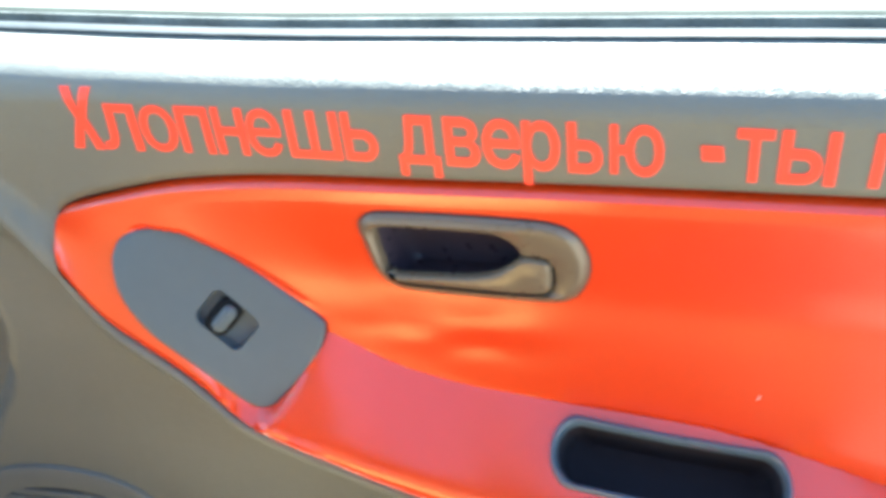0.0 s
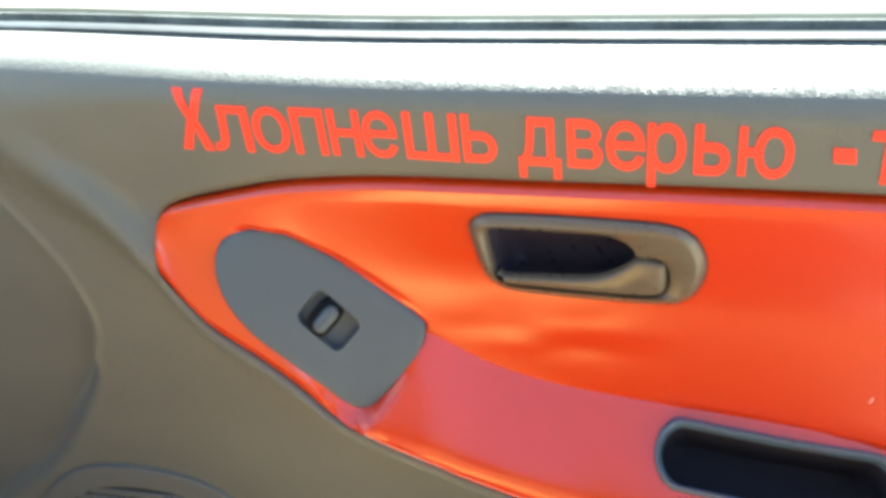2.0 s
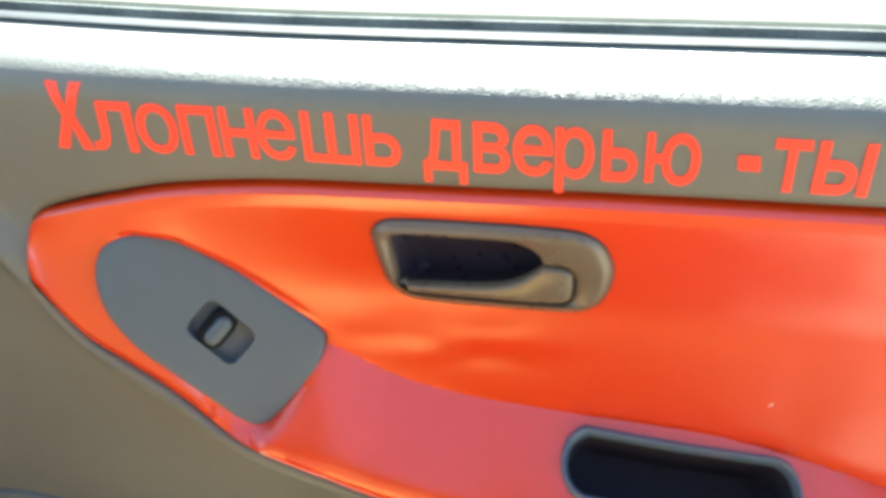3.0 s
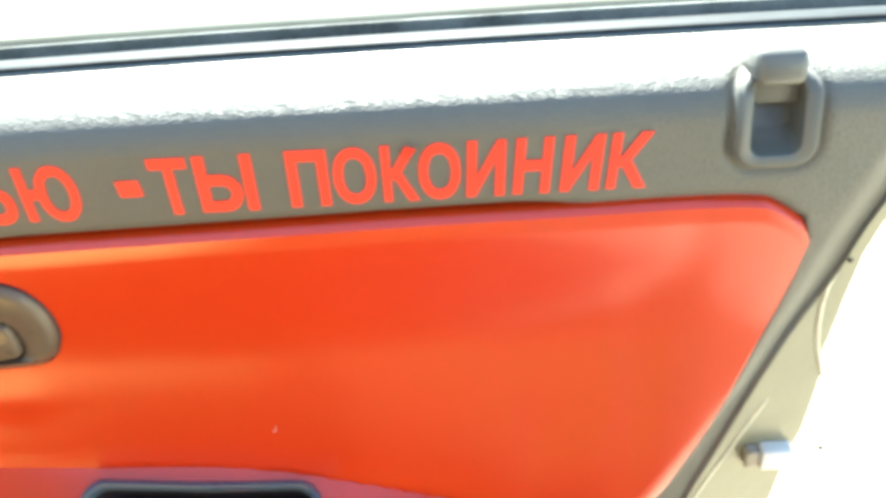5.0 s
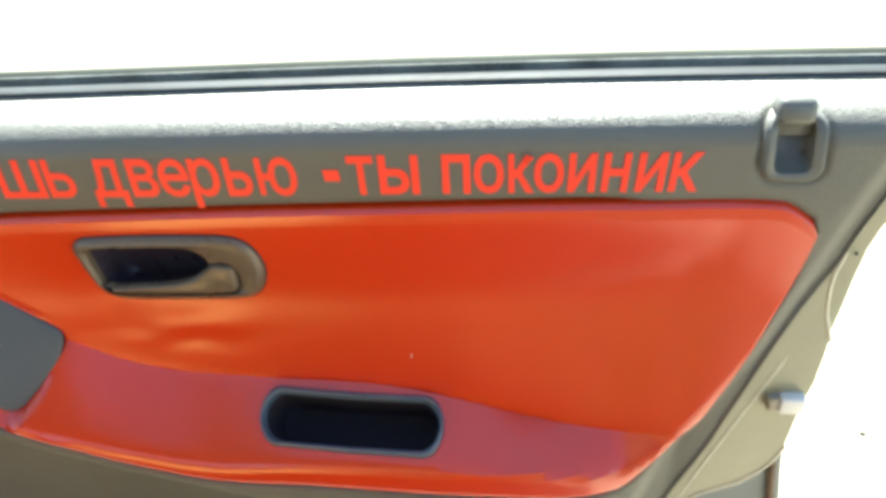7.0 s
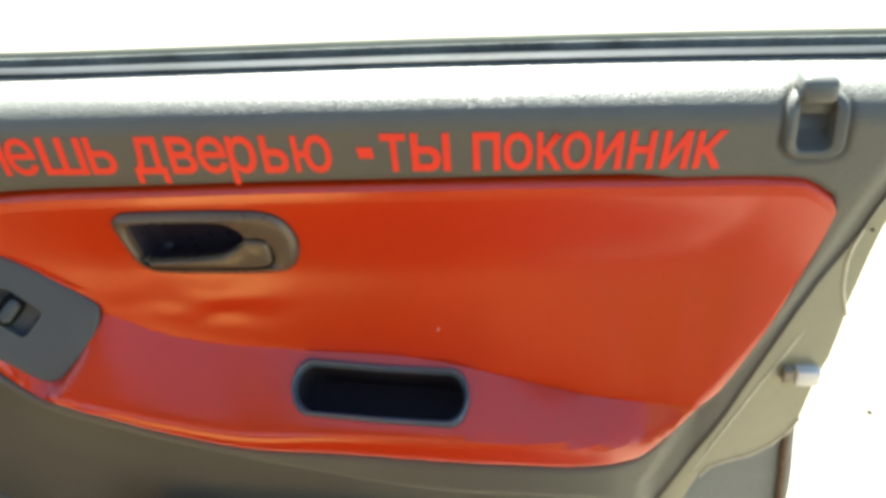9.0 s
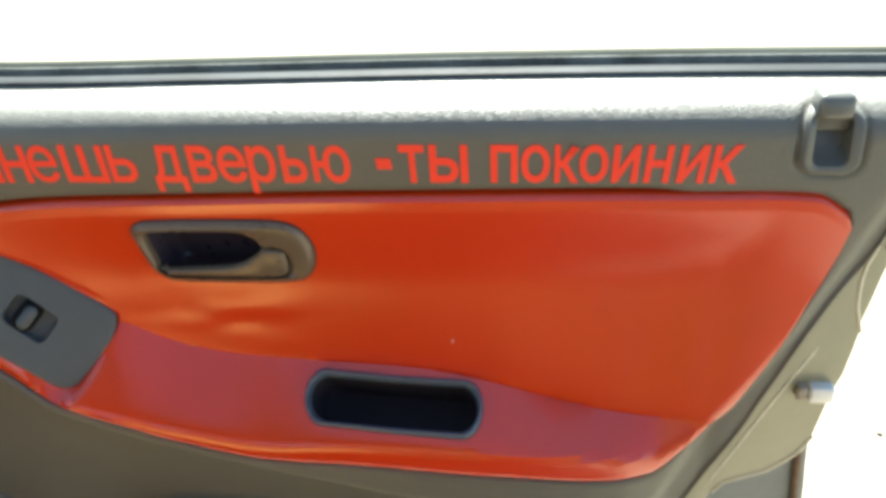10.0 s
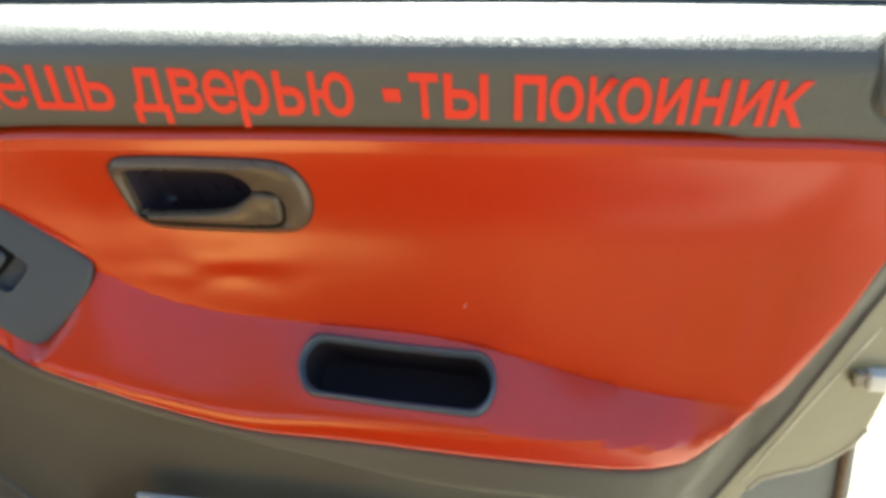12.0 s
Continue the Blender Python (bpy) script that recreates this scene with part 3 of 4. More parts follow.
def insert_rows(x):
    z0, z1 = insert_low(x), insert_top(x)
    tall = max(0.0006, z1 - z0)
    f = min(1.0, tall * 0.4 / 0.011)
    wrinkle = 0.0006 * noise.noise(Vector((x * 60, 3, 0))) + 0.0012 * noise.noise(Vector((x * 150, 7, 0))) * sstep(-0.05, 0.1, x)
    rows = [(z0 + d * f + wrinkle * (1 - d / 0.011), l) for d, l in EDGE]
    a, b = z0 + 0.011 * f, z1 - 0.011 * f
    body = [a + (b - a) * i / 72 for i in range(1, 72)]
    k = min(range(71), key=lambda i: abs(body[i] - back_of_ledge(x)))
    if 0 < k < 70 and x > -0.34:
        body[k] = back_of_ledge(x)
    rows += [(z, 0.004) for z in body]
    rows += [(z1 - d * f * (0.5 if 0 < d < 0.01 else 1), l) for d, l in reversed(EDGE)]
    return rows


bezel_cut, switch_cut, pocket_cut = inset(BEZEL, 0.0035), inset(SWITCH, 0.007), scaled(POCKET, 0.975, 0.90)
cols = [INS_L + 0.0004, INS_L + 0.001] + spread(INS_L + 0.002, INS_L + 0.02, 0.001) + spread(INS_L + 0.02, 0.15, 0.003) + spread(0.15, INS_R - 0.001, 0.0015) + [INS_R - 0.001, INS_R]
bm = sheet(cols, insert_rows, lambda x, z: inside(bezel_cut, x, z) or inside(switch_cut, x, z) or inside(pocket_cut, x, z))
part("insert", bm, RED, door, "orange red vinyl insert with a raised armrest ledge", smooth=28.0)

# window switch plate with its rocker
HOLE = rounded_box(-0.0200, 0.0200, -0.0122, 0.0122, 0.0058)
tilt = math.atan2(-0.0254, 0.0289)
HOLE = [Vector((-0.358 + p.x * math.cos(tilt) - p.y * math.sin(tilt), 0.8232 + p.x * math.sin(tilt) + p.y * math.cos(tilt))) for p in HOLE]
c = (-0.358, 0.8232)
outer, inner = polar(SWITCH, c, 160), polar(HOLE, c, 160)
loops = [[plate_plane(p, l) for p in inset(outer, d)] for d, l in ((0, -0.026), (0, 0.0006), (0.0006, 0.0022), (0.0018, 0.0032), (0.0032, 0.0034))]
edge = inset(outer, 0.0032)
for k in (0.3, 0.6, 0.9, 0.97):
    loops.append([plate_plane(p.lerp(q, k), 0.0034) for p, q in zip(edge, inner)])
loops += [[plate_plane(p, l) for p in inner] for l in (0.0034, 0.0028)]
switch = part("switch_plate", rings(loops, cap=False), PLASTIC, door, "grey plastic window switch plate")
loops = [[plate_plane(p, l) for p in inset(outer, d)] for d, l in ((-0.0006, -0.026), (-0.0006, -0.0014), (-0.0003, -0.0008), (0.0004, -0.0010))]
part("plate_gasket", rings(loops, cap=False), SWITCHBLACK, switch, "thin dark gasket round the plate")
loops = [[plate_plane(p, l) for p in scaled(inner, s, s)] for s, l in ((1, 0.003), (0.99, 0.001), (0.93, -0.005))]
part("switch_recess", rings(loops), PLASTIC, switch)
cu, su = math.cos(tilt), math.sin(tilt)


def switch_local(u, v):
    return Vector((-0.358 + u * cu - v * su, 0.8232 + u * su + v * cu))


ROCK = [switch_local(p.x - 0.0035, p.y) for p in rounded_box(-0.0092, 0.0092, -0.0118, 0.0118, 0.0068)]
loops = [[plate_plane(p, l) for p in inset(ROCK, d)] for d, l in ((0, -0.005), (0, 0.0022), (0.0008, 0.0040), (0.0022, 0.0048))]
rocker = part("rocker", rings(loops), SWITCHBLACK, switch, "black edged rocker switch")
CAP = [switch_local(p.x - 0.0022, p.y) for p in rounded_box(-0.0054, 0.0054, -0.0096, 0.0096, 0.0052)]
loops = [[plate_plane(p, l) for p in inset(CAP, d)] for d, l in ((0, 0.004), (0.0002, 0.0056), (0.0010, 0.0070), (0.0025, 0.0079), (0.0040, 0.0081))]
part("rocker_cap", rings(loops), PLASTIC, rocker, "grey rounded rocker cap")

# inner door handle
c = (-0.1857, 0.8785)
n_h = Vector((0, -1, 0.06)).normalized()
outer, inner = polar(BEZEL, c, 420), polar(CUP, c, 420)
loops = [laid(inset(outer, d), 0.005 + l, n_h) for d, l in ((0, -0.009), (0, 0.0004), (0.0008, 0.0019), (0.0022, 0.0036), (0.0042, 0.0051), (0.0065, 0.0060))]
edge = inset(outer, 0.0065)
for k in (0.5, 0.85):
    loops.append(laid([p.lerp(q, k) for p, q in zip(edge, inner)], 0.0108 - 0.0022 * k, n_h))
loops += [laid(inner, 0.0078, n_h), laid(inset(inner, 0.0006), 0.005, n_h), laid(inset(inner, 0.0008), 0.003, n_h)]
gasket = [laid(inset(outer, d), l, n_h) for d, l in ((-0.0008, -0.002), (-0.0008, 0.0048), (-0.0003, 0.0056), (0.0004, 0.0056))]
bezel = part("handle_bezel", rings(loops, cap=False), TAUPE, door, "taupe plastic door handle surround")
part("bezel_gasket", rings(gasket, cap=False), BLACK, bezel, "thin dark edge round the surround")
loops = [laid(scaled(inner, 1.012, 1.03), 0.0045, n_h)] + [laid(scaled(inner, s, s), l, n_h) for s, l in ((0.985, 0.001), (0.95, -0.012), (0.90, -0.02), (0.82, -0.024))]
for k in (0.6, 0.3):
    loops.append(laid(scaled(inner, k, k), -0.025, n_h))
part("handle_cup", rings(loops), DARK, bezel, "dark recessed cup")
loops = [laid(inset(LEVER, d), l, n_h) for d, l in ((0.0014, 0.002), (0.0004, 0.0042), (0.0005, 0.0062), (0.0012, 0.0085), (0.0022, 0.0100), (0.0032, 0.0107))]
part("handle_lever", rings(loops), TAUPE, bezel, "taupe pull lever")

# pull cup in the ledge
n_p = normal_at(-0.055, 0.750)
OUTER = POCKET
INNER = scaled(POCKET, 0.948, 0.79)
loops = [laid(OUTER, 0.0), laid(OUTER, 0.006), laid(scaled(OUTER, 0.992, 0.97), 0.0078), laid(scaled(OUTER, 0.982, 0.93), 0.0090), laid(scaled(OUTER, 0.970, 0.885), 0.0094), laid(scaled(OUTER, 0.961, 0.845), 0.0086),
         laid(INNER, 0.006), laid(scaled(INNER, 0.99, 0.97), 0.0)]
pull = part("pull_cup_rim", rings(loops, cap=False), RIMBLUE, door, "blue grey rim of the armrest pull cup")
base = laid(scaled(INNER, 0.99, 0.97), 0.001)
loops = [base] + [[p - n_p * d + (sum(base, Vector()) / len(base) - p) * f for p in base] for d, f in ((0.02, 0.01), (0.045, 0.03), (0.052, 0.15))]
part("pull_cup_well", rings(loops), WELL, pull, "dark well of the pull cup")

# lock lever
loops = [laid(inset(LOCK, d), l) for d, l in ((-0.0035, -0.0009), (-0.0012, -0.0002), (0, 0.0014), (0.0008, 0.0036), (0.0024, 0.0050), (0.0045, 0.0048))]
loops += [laid(LOCK_HOLE, l) for l in (0.0036, 0.001)]
lock = part("lock_bezel", rings(loops, cap=False), LOCKGREY, door, "grey plastic lock surround")
base = laid(LOCK_HOLE, 0.002)
back = [Vector((0.2545 + (p.x - 0.2545) * 0.93, 0.021 if p.z > 0.98 else 0.013, max(p.z, 0.9790 + (p.z - 0.9790) * 0.2))) for p in base]
part("lock_well", rings([base, [Vector((p.x, min(p.y + 0.005, 0.024), p.z + (0.0015 if p.z < 0.98 else 0))) for p in base], back]), LOCKGREY, lock)
bm = bmesh.new()
box(bm, (0.2405, -0.0060, 1.0032), (0.2635, 0.0210, 1.0200), 0.0045)
for v in bm.verts:
    k = sstep(1.010, 1.0208, v.co.z)
    if v.co.y < 0.006:
        v.co.y += 0.0035 * k
part("lock_knob", bm, LOCKGREY, lock, "grey lock knob")
bm = bmesh.new()
box(bm, (0.2430, 0.0080, 0.9900), (0.2660, 0.024, 1.0040), 0.0012)
part("lock_slider", bm, LOCKGREY, lock)

# speaker grille in the lower trim
GRILLE = closed_curve([(-0.738, 0.510), (-0.708, 0.555), (-0.662, 0.591), (-0.620, 0.605), (-0.578, 0.610), (-0.535, 0.607), (-0.500, 0.592), (-0.457, 0.553),
                       (-0.419, 0.503), (-0.405, 0.450), (-0.450, 0.405), (-0.580, 0.385), (-0.690, 0.405), (-0.740, 0.455)])
n_g = Vector((0, -1, 0.05)).normalized()


def flat(p, lift):
    return Vector((p.x, 0.012, p.y)) + n_g * lift


inner = inset(GRILLE, 0.026)
loops = [[flat(p, l) for p in inset(GRILLE, d)] for d, l in ((0, -0.01), (0, 0.003), (0.0015, 0.006), (0.005, 0.0075), (0.02, 0.0075), (0.026, 0.0072))]
loops.append([flat(p, 0.002) for p in inner])
grille = part("speaker_grille", rings(loops, cap=False), GRILLEGREY, door, "grey plastic speaker grille with slots")
part("grille_backing", rings([[flat(p, 0.0025) for p in inset(GRILLE, 0.024)]]), BLACK, grille, "black backing")
part("grille_gap", rings([[flat(p, 0.0012) for p in inset(GRILLE, d)] for d in (-0.003, 0.001)], cap=False), BLACK, grille)
slope = 0.105
for i in range(18):
    zc = 0.595 - 0.0112 * i
    xs = [x / 1000 for x in range(-760, -380, 2) if inside(inner, x / 1000, zc + slope * (x / 1000 + 0.59))]
    if len(xs) < 8:
        continue
    bm = bmesh.new()
    x0, x1 = xs[0] - 0.004, xs[-1] + 0.004
    box(bm, (x0, -0.0028, -0.0039), (x1, 0.0028, 0.0039), 0.0012)
    for v in bm.verts:
        v.co = flat(Vector((v.co.x, zc + v.co.z + slope * (v.co.x + 0.59))), 0.0045 - v.co.y)
    part("slat", bm, GRILLEGREY, grille)

# window channel and weatherstrips along the belt
xs = spread(-0.9, 0.36, 0.03) + [0.36]
prof = [(0.0545, 0.985), (0.0545, 1.0092), (0.0552, 1.0100), (0.0562, 1.0096), (0.0565, 0.985)]
part("seal_lip", extruded(prof, xs, belt), SLOT, door, "dark rubber seal lip")
prof = [(0.0562, 0.985), (0.0562, 1.0105), (0.0568, 1.0114), (0.0582, 1.0119), (0.0640, 1.0123), (0.0690, 1.0121), (0.0700, 1.0112), (0.0702, 0.985)]
part("inner_weatherstrip", extruded(prof, xs, belt), RUBBER, door, "dusty grey inner window seal")
prof = [(0.0698, 0.96), (0.0698, 1.0050), (0.0765, 1.0050), (0.0770, 1.0045), (0.0772, 0.96)]
part("window_channel", extruded(prof, xs, belt), SLOT, door, "dark window slot")
prof = [(0.0766, 0.990), (0.0766, 1.0152), (0.0769, 1.0160), (0.0780, 1.0163), (0.0788, 1.0156), (0.0788, 0.990)]
part("slot_lip", extruded(prof, xs, belt), GLINTLIP, door, "slot lip, paled for its sunlit edge")
prof = [(0.0786, 0.99), (0.0786, 1.0155), (0.0800, 1.0166), (0.0815, 1.0176), (0.0835, 1.0184), (0.0855, 1.0178), (0.0865, 1.016), (0.0868, 0.99)]
part("outer_weatherstrip", extruded(prof, xs, belt), OUTERSEAL, door, "weathered green grey outer window seal")
prof = [(0.0866, 0.96), (0.0866, 1.0165), (0.0885, 1.0180), (0.0915, 1.0165), (0.0935, 1.005), (0.0935, 0.96)]
part("belt_flange", extruded(prof, xs, belt), PAINT, door, "sunlit painted belt edge of the outer skin")

# painted metal
SHELL = [Vector(p) for p in ((0.325, 0.905), (0.3105, 0.868), (0.3095, 0.855), (0.3105, 0.840), (0.3125, 0.826), (0.317, 0.812), (0.3205, 0.802), (0.3195, 0.785), (0.317, 0.757), (0.312, 0.737),
                             (0.3085, 0.709), (0.305, 0.680), (0.298, 0.666), (0.2875, 0.6515), (0.272, 0.637), (0.2535, 0.628), (0.2366, 0.619), (0.228, 0.606), (0.222, 0.5875), (0.205, 0.52),
                             (0.15, 0.40), (0.12, 0.40), (0.20, 0.70), (0.27, 0.90), (0.29, 0.96))]
bm = plate(SHELL, 0.030, 0.012, 0.002)
part("door_shell", bm, PAINT, door, "khaki grey painted metal door edge")
FLANGE = [Vector(p) for p in ((0.400, 0.985), (0.389, 0.955), (0.368, 0.921), (0.3475, 0.8935), (0.341, 0.873), (0.3365, 0.845), (0.333, 0.815), (0.330, 0.794), (0.327, 0.770), (0.29, 0.77), (0.29, 0.985))]
part("rear_flange", plate(FLANGE, 0.052, 0.02, 0.003), PAINT, door)
SKIN = closed_curve([(0.326, 0.66), (0.331, 0.60), (0.340, 0.50), (0.335, 0.32), (0.28, 0.25), (-0.2, 0.235), (-0.86, 0.25), (-0.87, 0.6), (-0.87, 0.98), (-0.3, 0.985), (0.25, 0.985), (0.32, 0.85), (0.324, 0.75)], 6)
part("outer_skin", plate(SKIN, 0.088, 0.015, 0.003), INNERPAINT, door, "blue grey painted inner side of the outer door skin")
RIM = [(0.318, 0.66), (0.321, 0.60), (0.3265, 0.55), (0.331, 0.50), (0.328, 0.40)]
loops = []
for x, z in RIM:
    loops.append([Vector((x + 0.004 * math.cos(b), 0.086 + 0.004 * math.sin(b), z)) for b in (radians(36 * i) for i in range(10))])
part("hem", rings(loops), RUST, door, "rusty folded hem")


def bead(points, y, r, taper=False):
    loops, size = [], r
    pts = [Vector((x, y, z)) for x, z in points]
    for i, p in enumerate(pts):
        t = (pts[min(i + 1, len(pts) - 1)] - pts[max(i - 1, 0)]).normalized()
        side = t.cross(Vector((0, 1, 0))).normalized()
        r = size * (0.35 if taper and i in (0, len(pts) - 1) else 1.0)
        loops.append([p + (side * math.cos(b) + Vector((0, 1, 0)) * math.sin(b)) * r for b in (radians(30 * k) for k in range(12))])
    return rings(loops)


# pale beads paint the bright highlight lines along the folds
part("pressed_bead", bead([(0.316, 0.885), (0.3115, 0.868), (0.3105, 0.855), (0.3112, 0.840), (0.3132, 0.826), (0.3175, 0.812), (0.3205, 0.802)], 0.031, 0.0016), PALEEDGE, door)
part("pressed_bead", bead([(0.2935, 0.792), (0.2873, 0.778), (0.2608, 0.714), (0.2353, 0.650), (0.2141, 0.587)], 0.0312, 0.0020, True), PALEEDGE, door)
part("pressed_bead", bead([(0.305, 0.684), (0.2975, 0.666), (0.2875, 0.6525), (0.272, 0.638), (0.2535, 0.629), (0.2366, 0.620), (0.2285, 0.606)], 0.031, 0.0020), PALEEDGE, door)
bm = bmesh.new()
box(bm, (0.2905, 0.020, 0.7325), (0.3105, 0.034, 0.7485), 0.0022)
clip = part("bump_stop", bm, WHITE, door, "white plastic bump stop")
bm = bmesh.new()
box(bm, (0.2815, 0.023, 0.7320), (0.2903, 0.034, 0.7465), 0.0020)
part("stop_foot", bm, STAINED, clip, "stained plastic foot")
bm = bmesh.new()
loops = [[Vector((0.3322 + r * math.cos(b), y, 0.8701 + r * math.sin(b))) for b in (radians(30 * i) for i in range(12))] for r, y in ((0.0015, 0.053), (0.0015, 0.0512), (0.0010, 0.0506))]
part("screw", rings(loops, bm=bm), BLACK, door, "dark screw head")
# foot of the window frame
bm = bead([(0.385, 1.000), (0.389, 1.02), (0.407, 1.12), (0.44, 1.3), (0.48, 1.45)], 0.062, 0.013)
part("window_frame", bm, BLACK, door, "black window frame post")

# a short white thread caught on the insert
pts = [on_door(-0.0066 + 0.0022 * k / 5 + 0.0006 * math.sin(k), 0.7985 + 0.0034 * k / 5, 0.0046) for k in range(6)]
loops = [[p + Vector((0.0002 * math.cos(b), -0.0002, 0.0002 * math.sin(b))) for b in (radians(60 * i) for i in range(6))] for p in pts]
part("thread", rings(loops), WHITE, door, "short white thread")


# map pocket
def pocket_wall():
    bm = bmesh.new()
    loops = []
    for x in spread(-0.385, 0.06, 0.02) + [0.06]:
        e = sstep(-0.385, -0.34, x) * (1 - sstep(0.02, 0.06, x))
        y = 0.012 - 0.045 * e
        loops.append([Vector((x, y + dy, z)) for dy, z in ((0.004, 0.37), (0.004, 0.522), (0.002, 0.525), (0.0, 0.522), (0.0, 0.37))])
    return rings(loops, cap=False, close=False, bm=bm)


# small stones and a twig on the ground
def pebble(x, y, r, seed):
    bm = bmesh.new()
    bmesh.ops.create_icosphere(bm, subdivisions=2, radius=r)
    for v in bm.verts:
        k = 1 + 0.3 * noise.noise(v.co * 40 / (r * 60) + Vector((seed, 0, 0)))
        v.co = Vector((v.co.x * k * 1.3, v.co.y * k, v.co.z * k * 0.7))
        v.co += Vector((x, y, 0.55 * r + 0.012 * noise.noise(Vector((x * 0.7, y * 0.7, 0)))))
    tagged(part("pebble", bm, STONE), "small dark stone lying on the pale ground", "stone", group="stones on the ground")


for i, (x, y, r) in enumerate(((0.728, 0.723, 0.0050), (0.593, 0.666, 0.0018), (0.681, 0.636, 0.0025), (0.759, 0.809, 0.0025), (0.593, 0.711, 0.0018))):
    pebble(x, y, r, i)
loops = []
for k in range(9):
    x, y = -4.15 + 0.62 * k / 8, 4.10 - 0.46 * k / 8
    z = 0.018 + 0.012 * noise.noise(Vector((x * 0.7, y * 0.7, 0)))
    loops.append([Vector((x + 0.03 * math.cos(b), y, z + 0.022 * math.sin(b))) for b in (radians(45 * i) for i in range(8))])
tagged(part("stick", rings(loops), TWIG), "dark grey stick lying on the pale ground", "stick")

part("map_pocket", pocket_wall(), GREY, door, "grey map pocket wall")


# ---------------------------------------------------------------- lettering
def glyph_outlines(ch, steps=7):
    """The closed outlines of a letter of the built-in font, each as 2D points; the big X is two bold strokes."""
    if ch == "Х":
        w = 0.30
        return [[Vector(p) for p in ((0, 0), (w, 0), (0.5, 0.5 - 0.5 * w / (1 - w) * 0.55), (1 - w, 0), (1, 0), (0.5 + 0.5 * w * 1.05, 0.52),
                                     (0.98, 1), (0.98 - w, 1), (0.5, 0.5 + 0.5 * w / (1 - w) * 0.62), (w + 0.02, 1), (0.02, 1), (0.5 - 0.5 * w * 1.05, 0.52))]]
    cu = bpy.data.curves.new("letter", "FONT")
    cu.body, cu.size = ch, 1.0
    ob = new("letter", cu)
    flat_curve = ob.to_curve(bpy.context.evaluated_depsgraph_get())
    loops = []
    for sp in flat_curve.splines:
        pts, bp = [], sp.bezier_points
        for i in range(len(bp)):
            a, b = bp[i], bp[(i + 1) % len(bp)]
            p = [Vector(q[:2]) for q in (a.co, a.handle_right, b.handle_left, b.co)]
            straight = all(abs((q - p[0]).cross(p[3] - p[0])) < 1e-5 for q in p[1:3])
            for k in range(1 if straight else steps):
                u = k / steps
                pts.append(p[0] * (1 - u)**3 + p[1] * 3 * u * (1 - u)**2 + p[2] * 3 * u * u * (1 - u) + p[3] * u**3)
        clean = [q for i, q in enumerate(pts) if (q - pts[i - 1]).length > 1e-4]
        loops.append(clean)
    ob.to_curve_clear()
    bpy.data.objects.remove(ob)
    bpy.data.curves.remove(cu)
    return loops


def signed_area(loop):
    return sum(loop[i - 1].x * loop[i].y - loop[i].x * loop[i - 1].y for i in range(len(loop))) / 2


def embolden(loop, d):
    """The outline moved to its right by d, with mitred corners."""
    out, n = [], len(loop)
    for i in range(n):
        a, b = (loop[i] - loop[i - 1]).normalized(), (loop[(i + 1) % n] - loop[i]).normalized()
        na, nb = Vector((a.y, -a.x)), Vector((b.y, -b.x))
        m = na + nb
        m = m.normalized() if m.length > 1e-4 else na
        out.append(loop[i] + m * d / max(0.45, m.dot(na)))
    return out


def winding(loops, x, y):
    turns = 0
    for l in loops:
        for i in range(len(l)):
            a, b = l[i - 1], l[i]
            if (a.y <= y) != (b.y <= y):
                side = (b.x - a.x) * (y - a.y) - (x - a.x) * (b.y - a.y)
                turns += 1 if (b.y > a.y and side > 0) else -1 if (b.y < a.y and side < 0) else 0
    return turns


def letter_mesh(ch, bold, place):
    """A letter as thin film; place(u, v, lift) lays its unit square on the door."""
    loops = glyph_outlines(ch)
    main = max(loops, key=lambda l: abs(signed_area(l)))
    turn = 1 if signed_area(main) > 0 else -1
    loops = [embolden(l, bold * turn) for l in loops]
    pts, edges = [], []
    fine_loops = []
    for l in loops:
        cut = []
        for i, p in enumerate(l):
            q = l[(i + 1) % len(l)]
            k = max(1, int((q - p).length / 0.09))
            cut += [p.lerp(q, j / k) for j in range(k)]
        fine_loops.append(cut)
    for l in fine_loops:
        edges += [(len(pts) + i, len(pts) + (i + 1) % len(l)) for i in range(len(l))]
        pts += l
    pts += [Vector((i * 0.09 + 0.01, j * 0.09 + 0.013)) for i in range(-1, 13) for j in range(-4, 13) if winding(loops, i * 0.09 + 0.01, j * 0.09 + 0.013)]
    verts, _, faces, *_ = delaunay_2d_cdt(pts, edges, [], 0, 1e-5)
    kept = []
    for f in faces:
        c = sum((verts[i] for i in f), Vector((0, 0))) / len(f)
        if winding(loops, c.x, c.y) != 0:
            kept.append(f)
    used = sorted({i for f in kept for i in f})
    lo = [min(verts[i][k] for i in used) for k in (0, 1)]
    hi = [max(verts[i][k] for i in used) for k in (0, 1)]
    bm, top, low = bmesh.new(), {}, {}
    for i in used:
        u, v = (verts[i].x - lo[0]) / (hi[0] - lo[0]), (verts[i].y - lo[1]) / (hi[1] - lo[1])
        top[i], low[i] = bm.verts.new(place(u, v, 0.0007)), bm.verts.new(place(u, v, -0.0006))
    sides = {}
    for f in kept:
        bm.faces.new([top[i] for i in f])
        for a, b in zip(f, f[1:] + f[:1]):
            sides[frozenset((a, b))] = None if frozenset((a, b)) in sides else (a, b)
    for pair in sides.values():
        if pair:
            a, b = pair
            bm.faces.new((top[a], top[b], low[b], low[a]))
    return bm


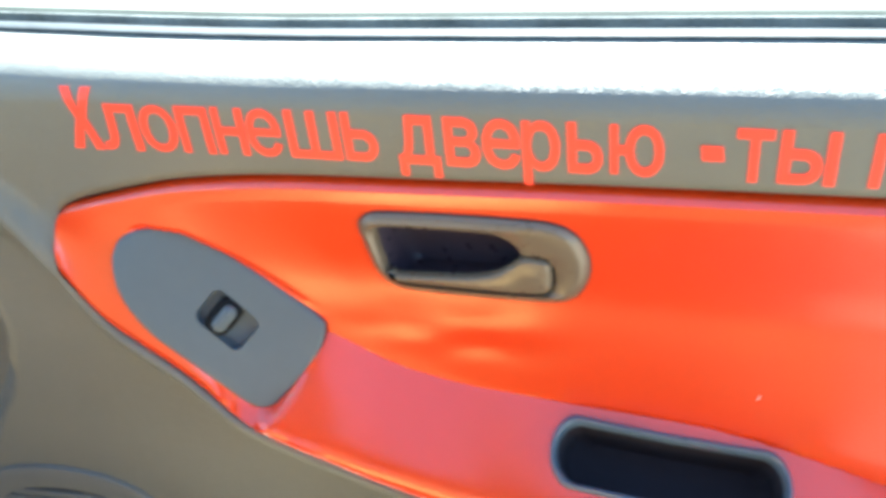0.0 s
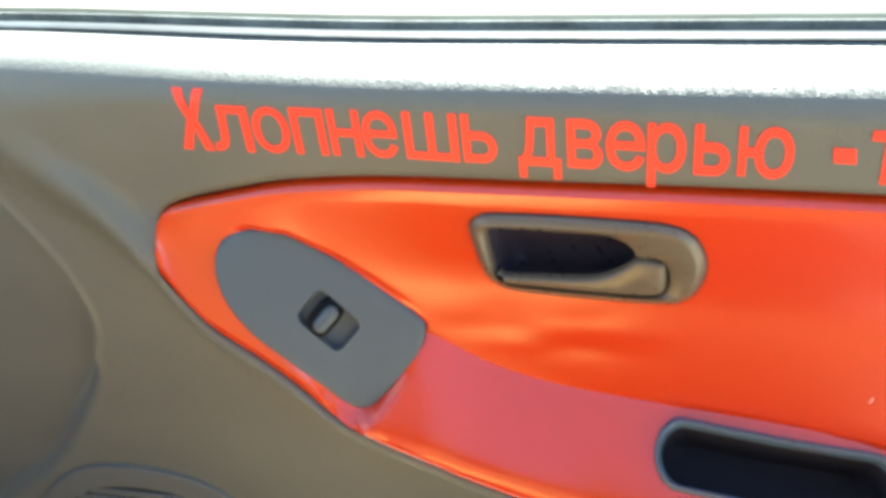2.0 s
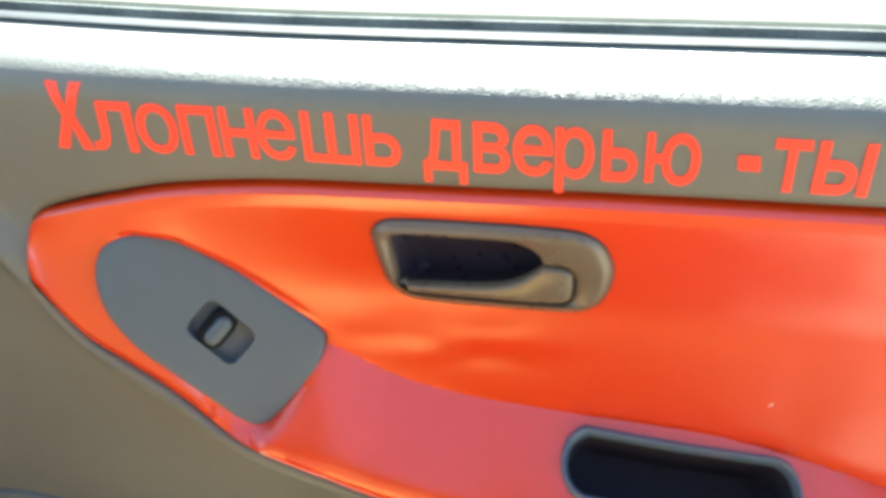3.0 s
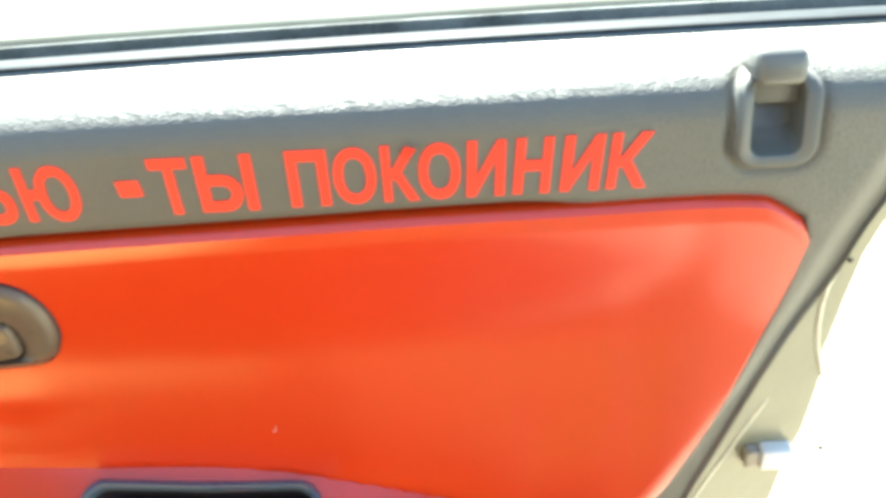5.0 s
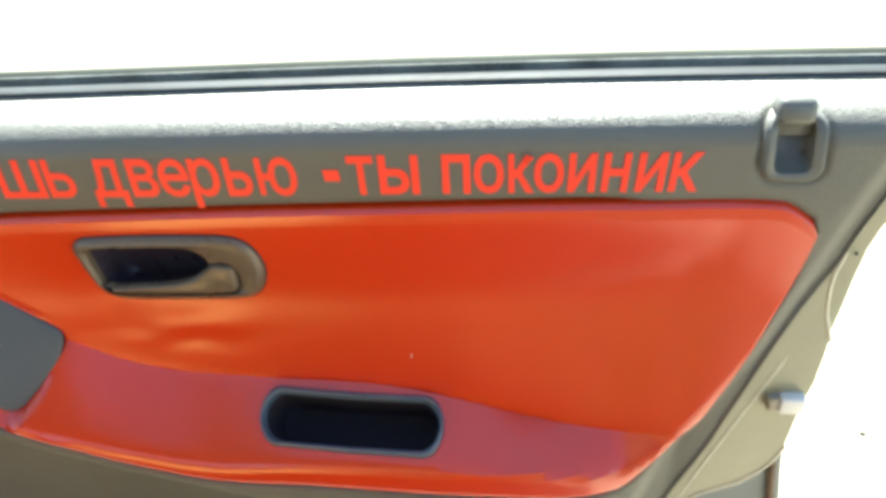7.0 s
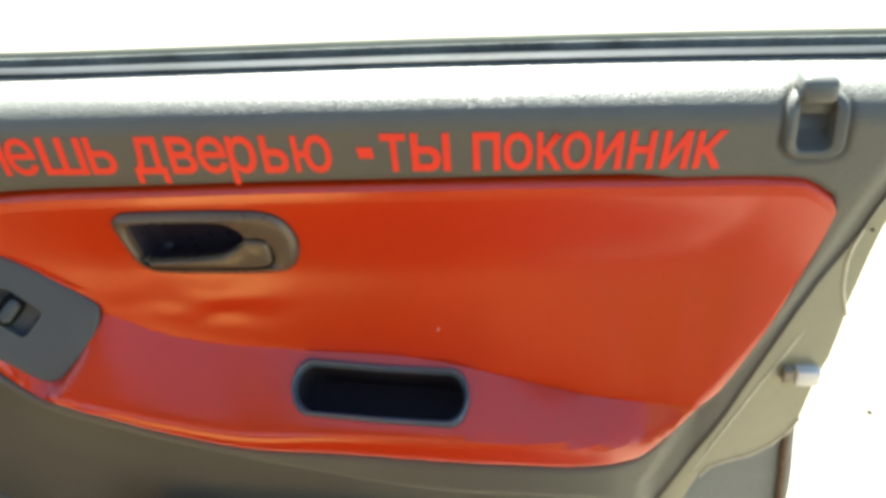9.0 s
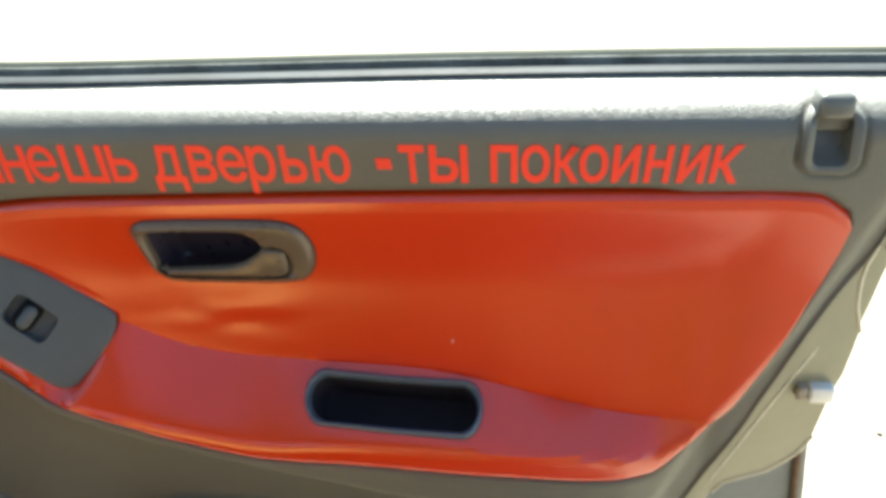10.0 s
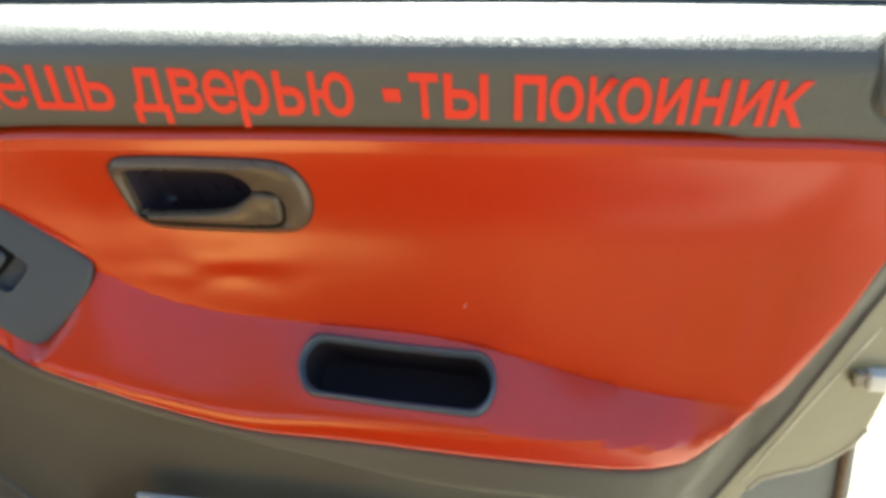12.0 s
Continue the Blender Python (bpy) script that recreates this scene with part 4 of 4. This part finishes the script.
base_line = smooth_table([(-0.46, 0.9450), (-0.26, 0.9487), (-0.1, 0.9503), (0, 0.9518), (0.21, 0.9542)])
high = smooth_table([(-0.46, 0.0318), (-0.2, 0.0305), (0.0, 0.0300), (0.21, 0.0290)])
nudge = smooth_table([(-0.46, 0.0025), (-0.22, 0.0035), (-0.15, 0.0035), (-0.05, 0.0015), (0.01, 0.0), (0.21, -0.0050)])
WORDS = (
    ("Хлопнешь", (-0.4500, -0.4262, -0.4250, -0.3974, -0.3953, -0.3702, -0.3681, -0.3459, -0.3430, -0.3222, -0.3211, -0.2990, -0.2943, -0.2610, -0.2584, -0.2378)),
    ("дверью", (-0.2251, -0.2003, -0.1968, -0.1767, -0.1750, -0.1534, -0.1520, -0.1310, -0.1268, -0.1077, -0.1035, -0.0749)),
    ("-ты", (-0.0554, -0.0442, -0.0380, -0.0195, -0.0162, 0.0120)),
    ("покоиник", (0.0283, 0.0478, 0.0503, 0.0709, 0.0740, 0.0915, 0.0917, 0.1119, 0.1150, 0.1335, 0.1381, 0.1558, 0.1611, 0.1800, 0.1835, 0.2030)),
)
for word, ends in WORDS:
    for i, ch in enumerate(word):
        x0, x1 = (x + nudge(x) for x in ends[2 * i:2 * i + 2])
        xm = (x0 + x1) / 2
        z0, z1 = base_line(xm), base_line(xm) + high(xm)
        if ch == "Х":
            z1 += 0.0095
        if ch in "др":
            z0 -= 0.0085 if ch == "д" else 0.0098
        if ch == "-":
            z0, z1 = 0.9622, 0.9708
        peel = 0.004 if (word, i) == ("покоиник", 2) else 0.0
        lean = 0.0025 * sstep(0.08, 0.16, xm) - 0.0012 * (1 - sstep(-0.05, 0.03, xm))

        def place(u, v, lift):
            lift += peel * max(0.0, u - 0.55) * max(0.0, v - 0.6) * 8
            return on_door(x0 + (x1 - x0) * u + lean * (v - 0.5), z0 + (z1 - z0) * v, lift)

        bm = letter_mesh(ch, 0.0 if ch == "Х" else 0.007 + 0.008 * sstep(-0.28, -0.15, xm), place)
        part("letter", bm, STICKER, door, "coral red adhesive letter", smooth=0)


# ---------------------------------------------------------------- magazines in the map pocket
def magazine(x0, x1, y0, thick, z0, z1, mat, label, leaves, lean):
    ob = tagged(new("magazine"), label, "magazine")
    for i in range(leaves):
        t = thick / leaves
        dx, dz = random.uniform(-0.002, 0.002), random.uniform(-0.002, 0.001)
        bm = bmesh.new()
        box(bm, (x0 + dx, y0 + i * t + 0.0001, z0), (x1 + dx, y0 + (i + 1) * t - 0.0002, z1 + dz), 0.0003)
        for v in bm.verts:
            u = (v.co.x - x0) / (x1 - x0)
            v.co.z -= lean * u
            v.co.y += 0.004 * math.sin(u * 3)
        part("leaves" if i else "cover", bm, mat, ob)
    return ob


magazine(-0.305, -0.06, -0.017, 0.006, 0.40, 0.578, PAPER, "blue white magazine standing in the map pocket", 3, 0.004)
magazine(-0.312, -0.07, -0.0265, 0.0085, 0.40, 0.566, YELLOW, "worn yellow magazine standing in the map pocket", 5, 0.006)
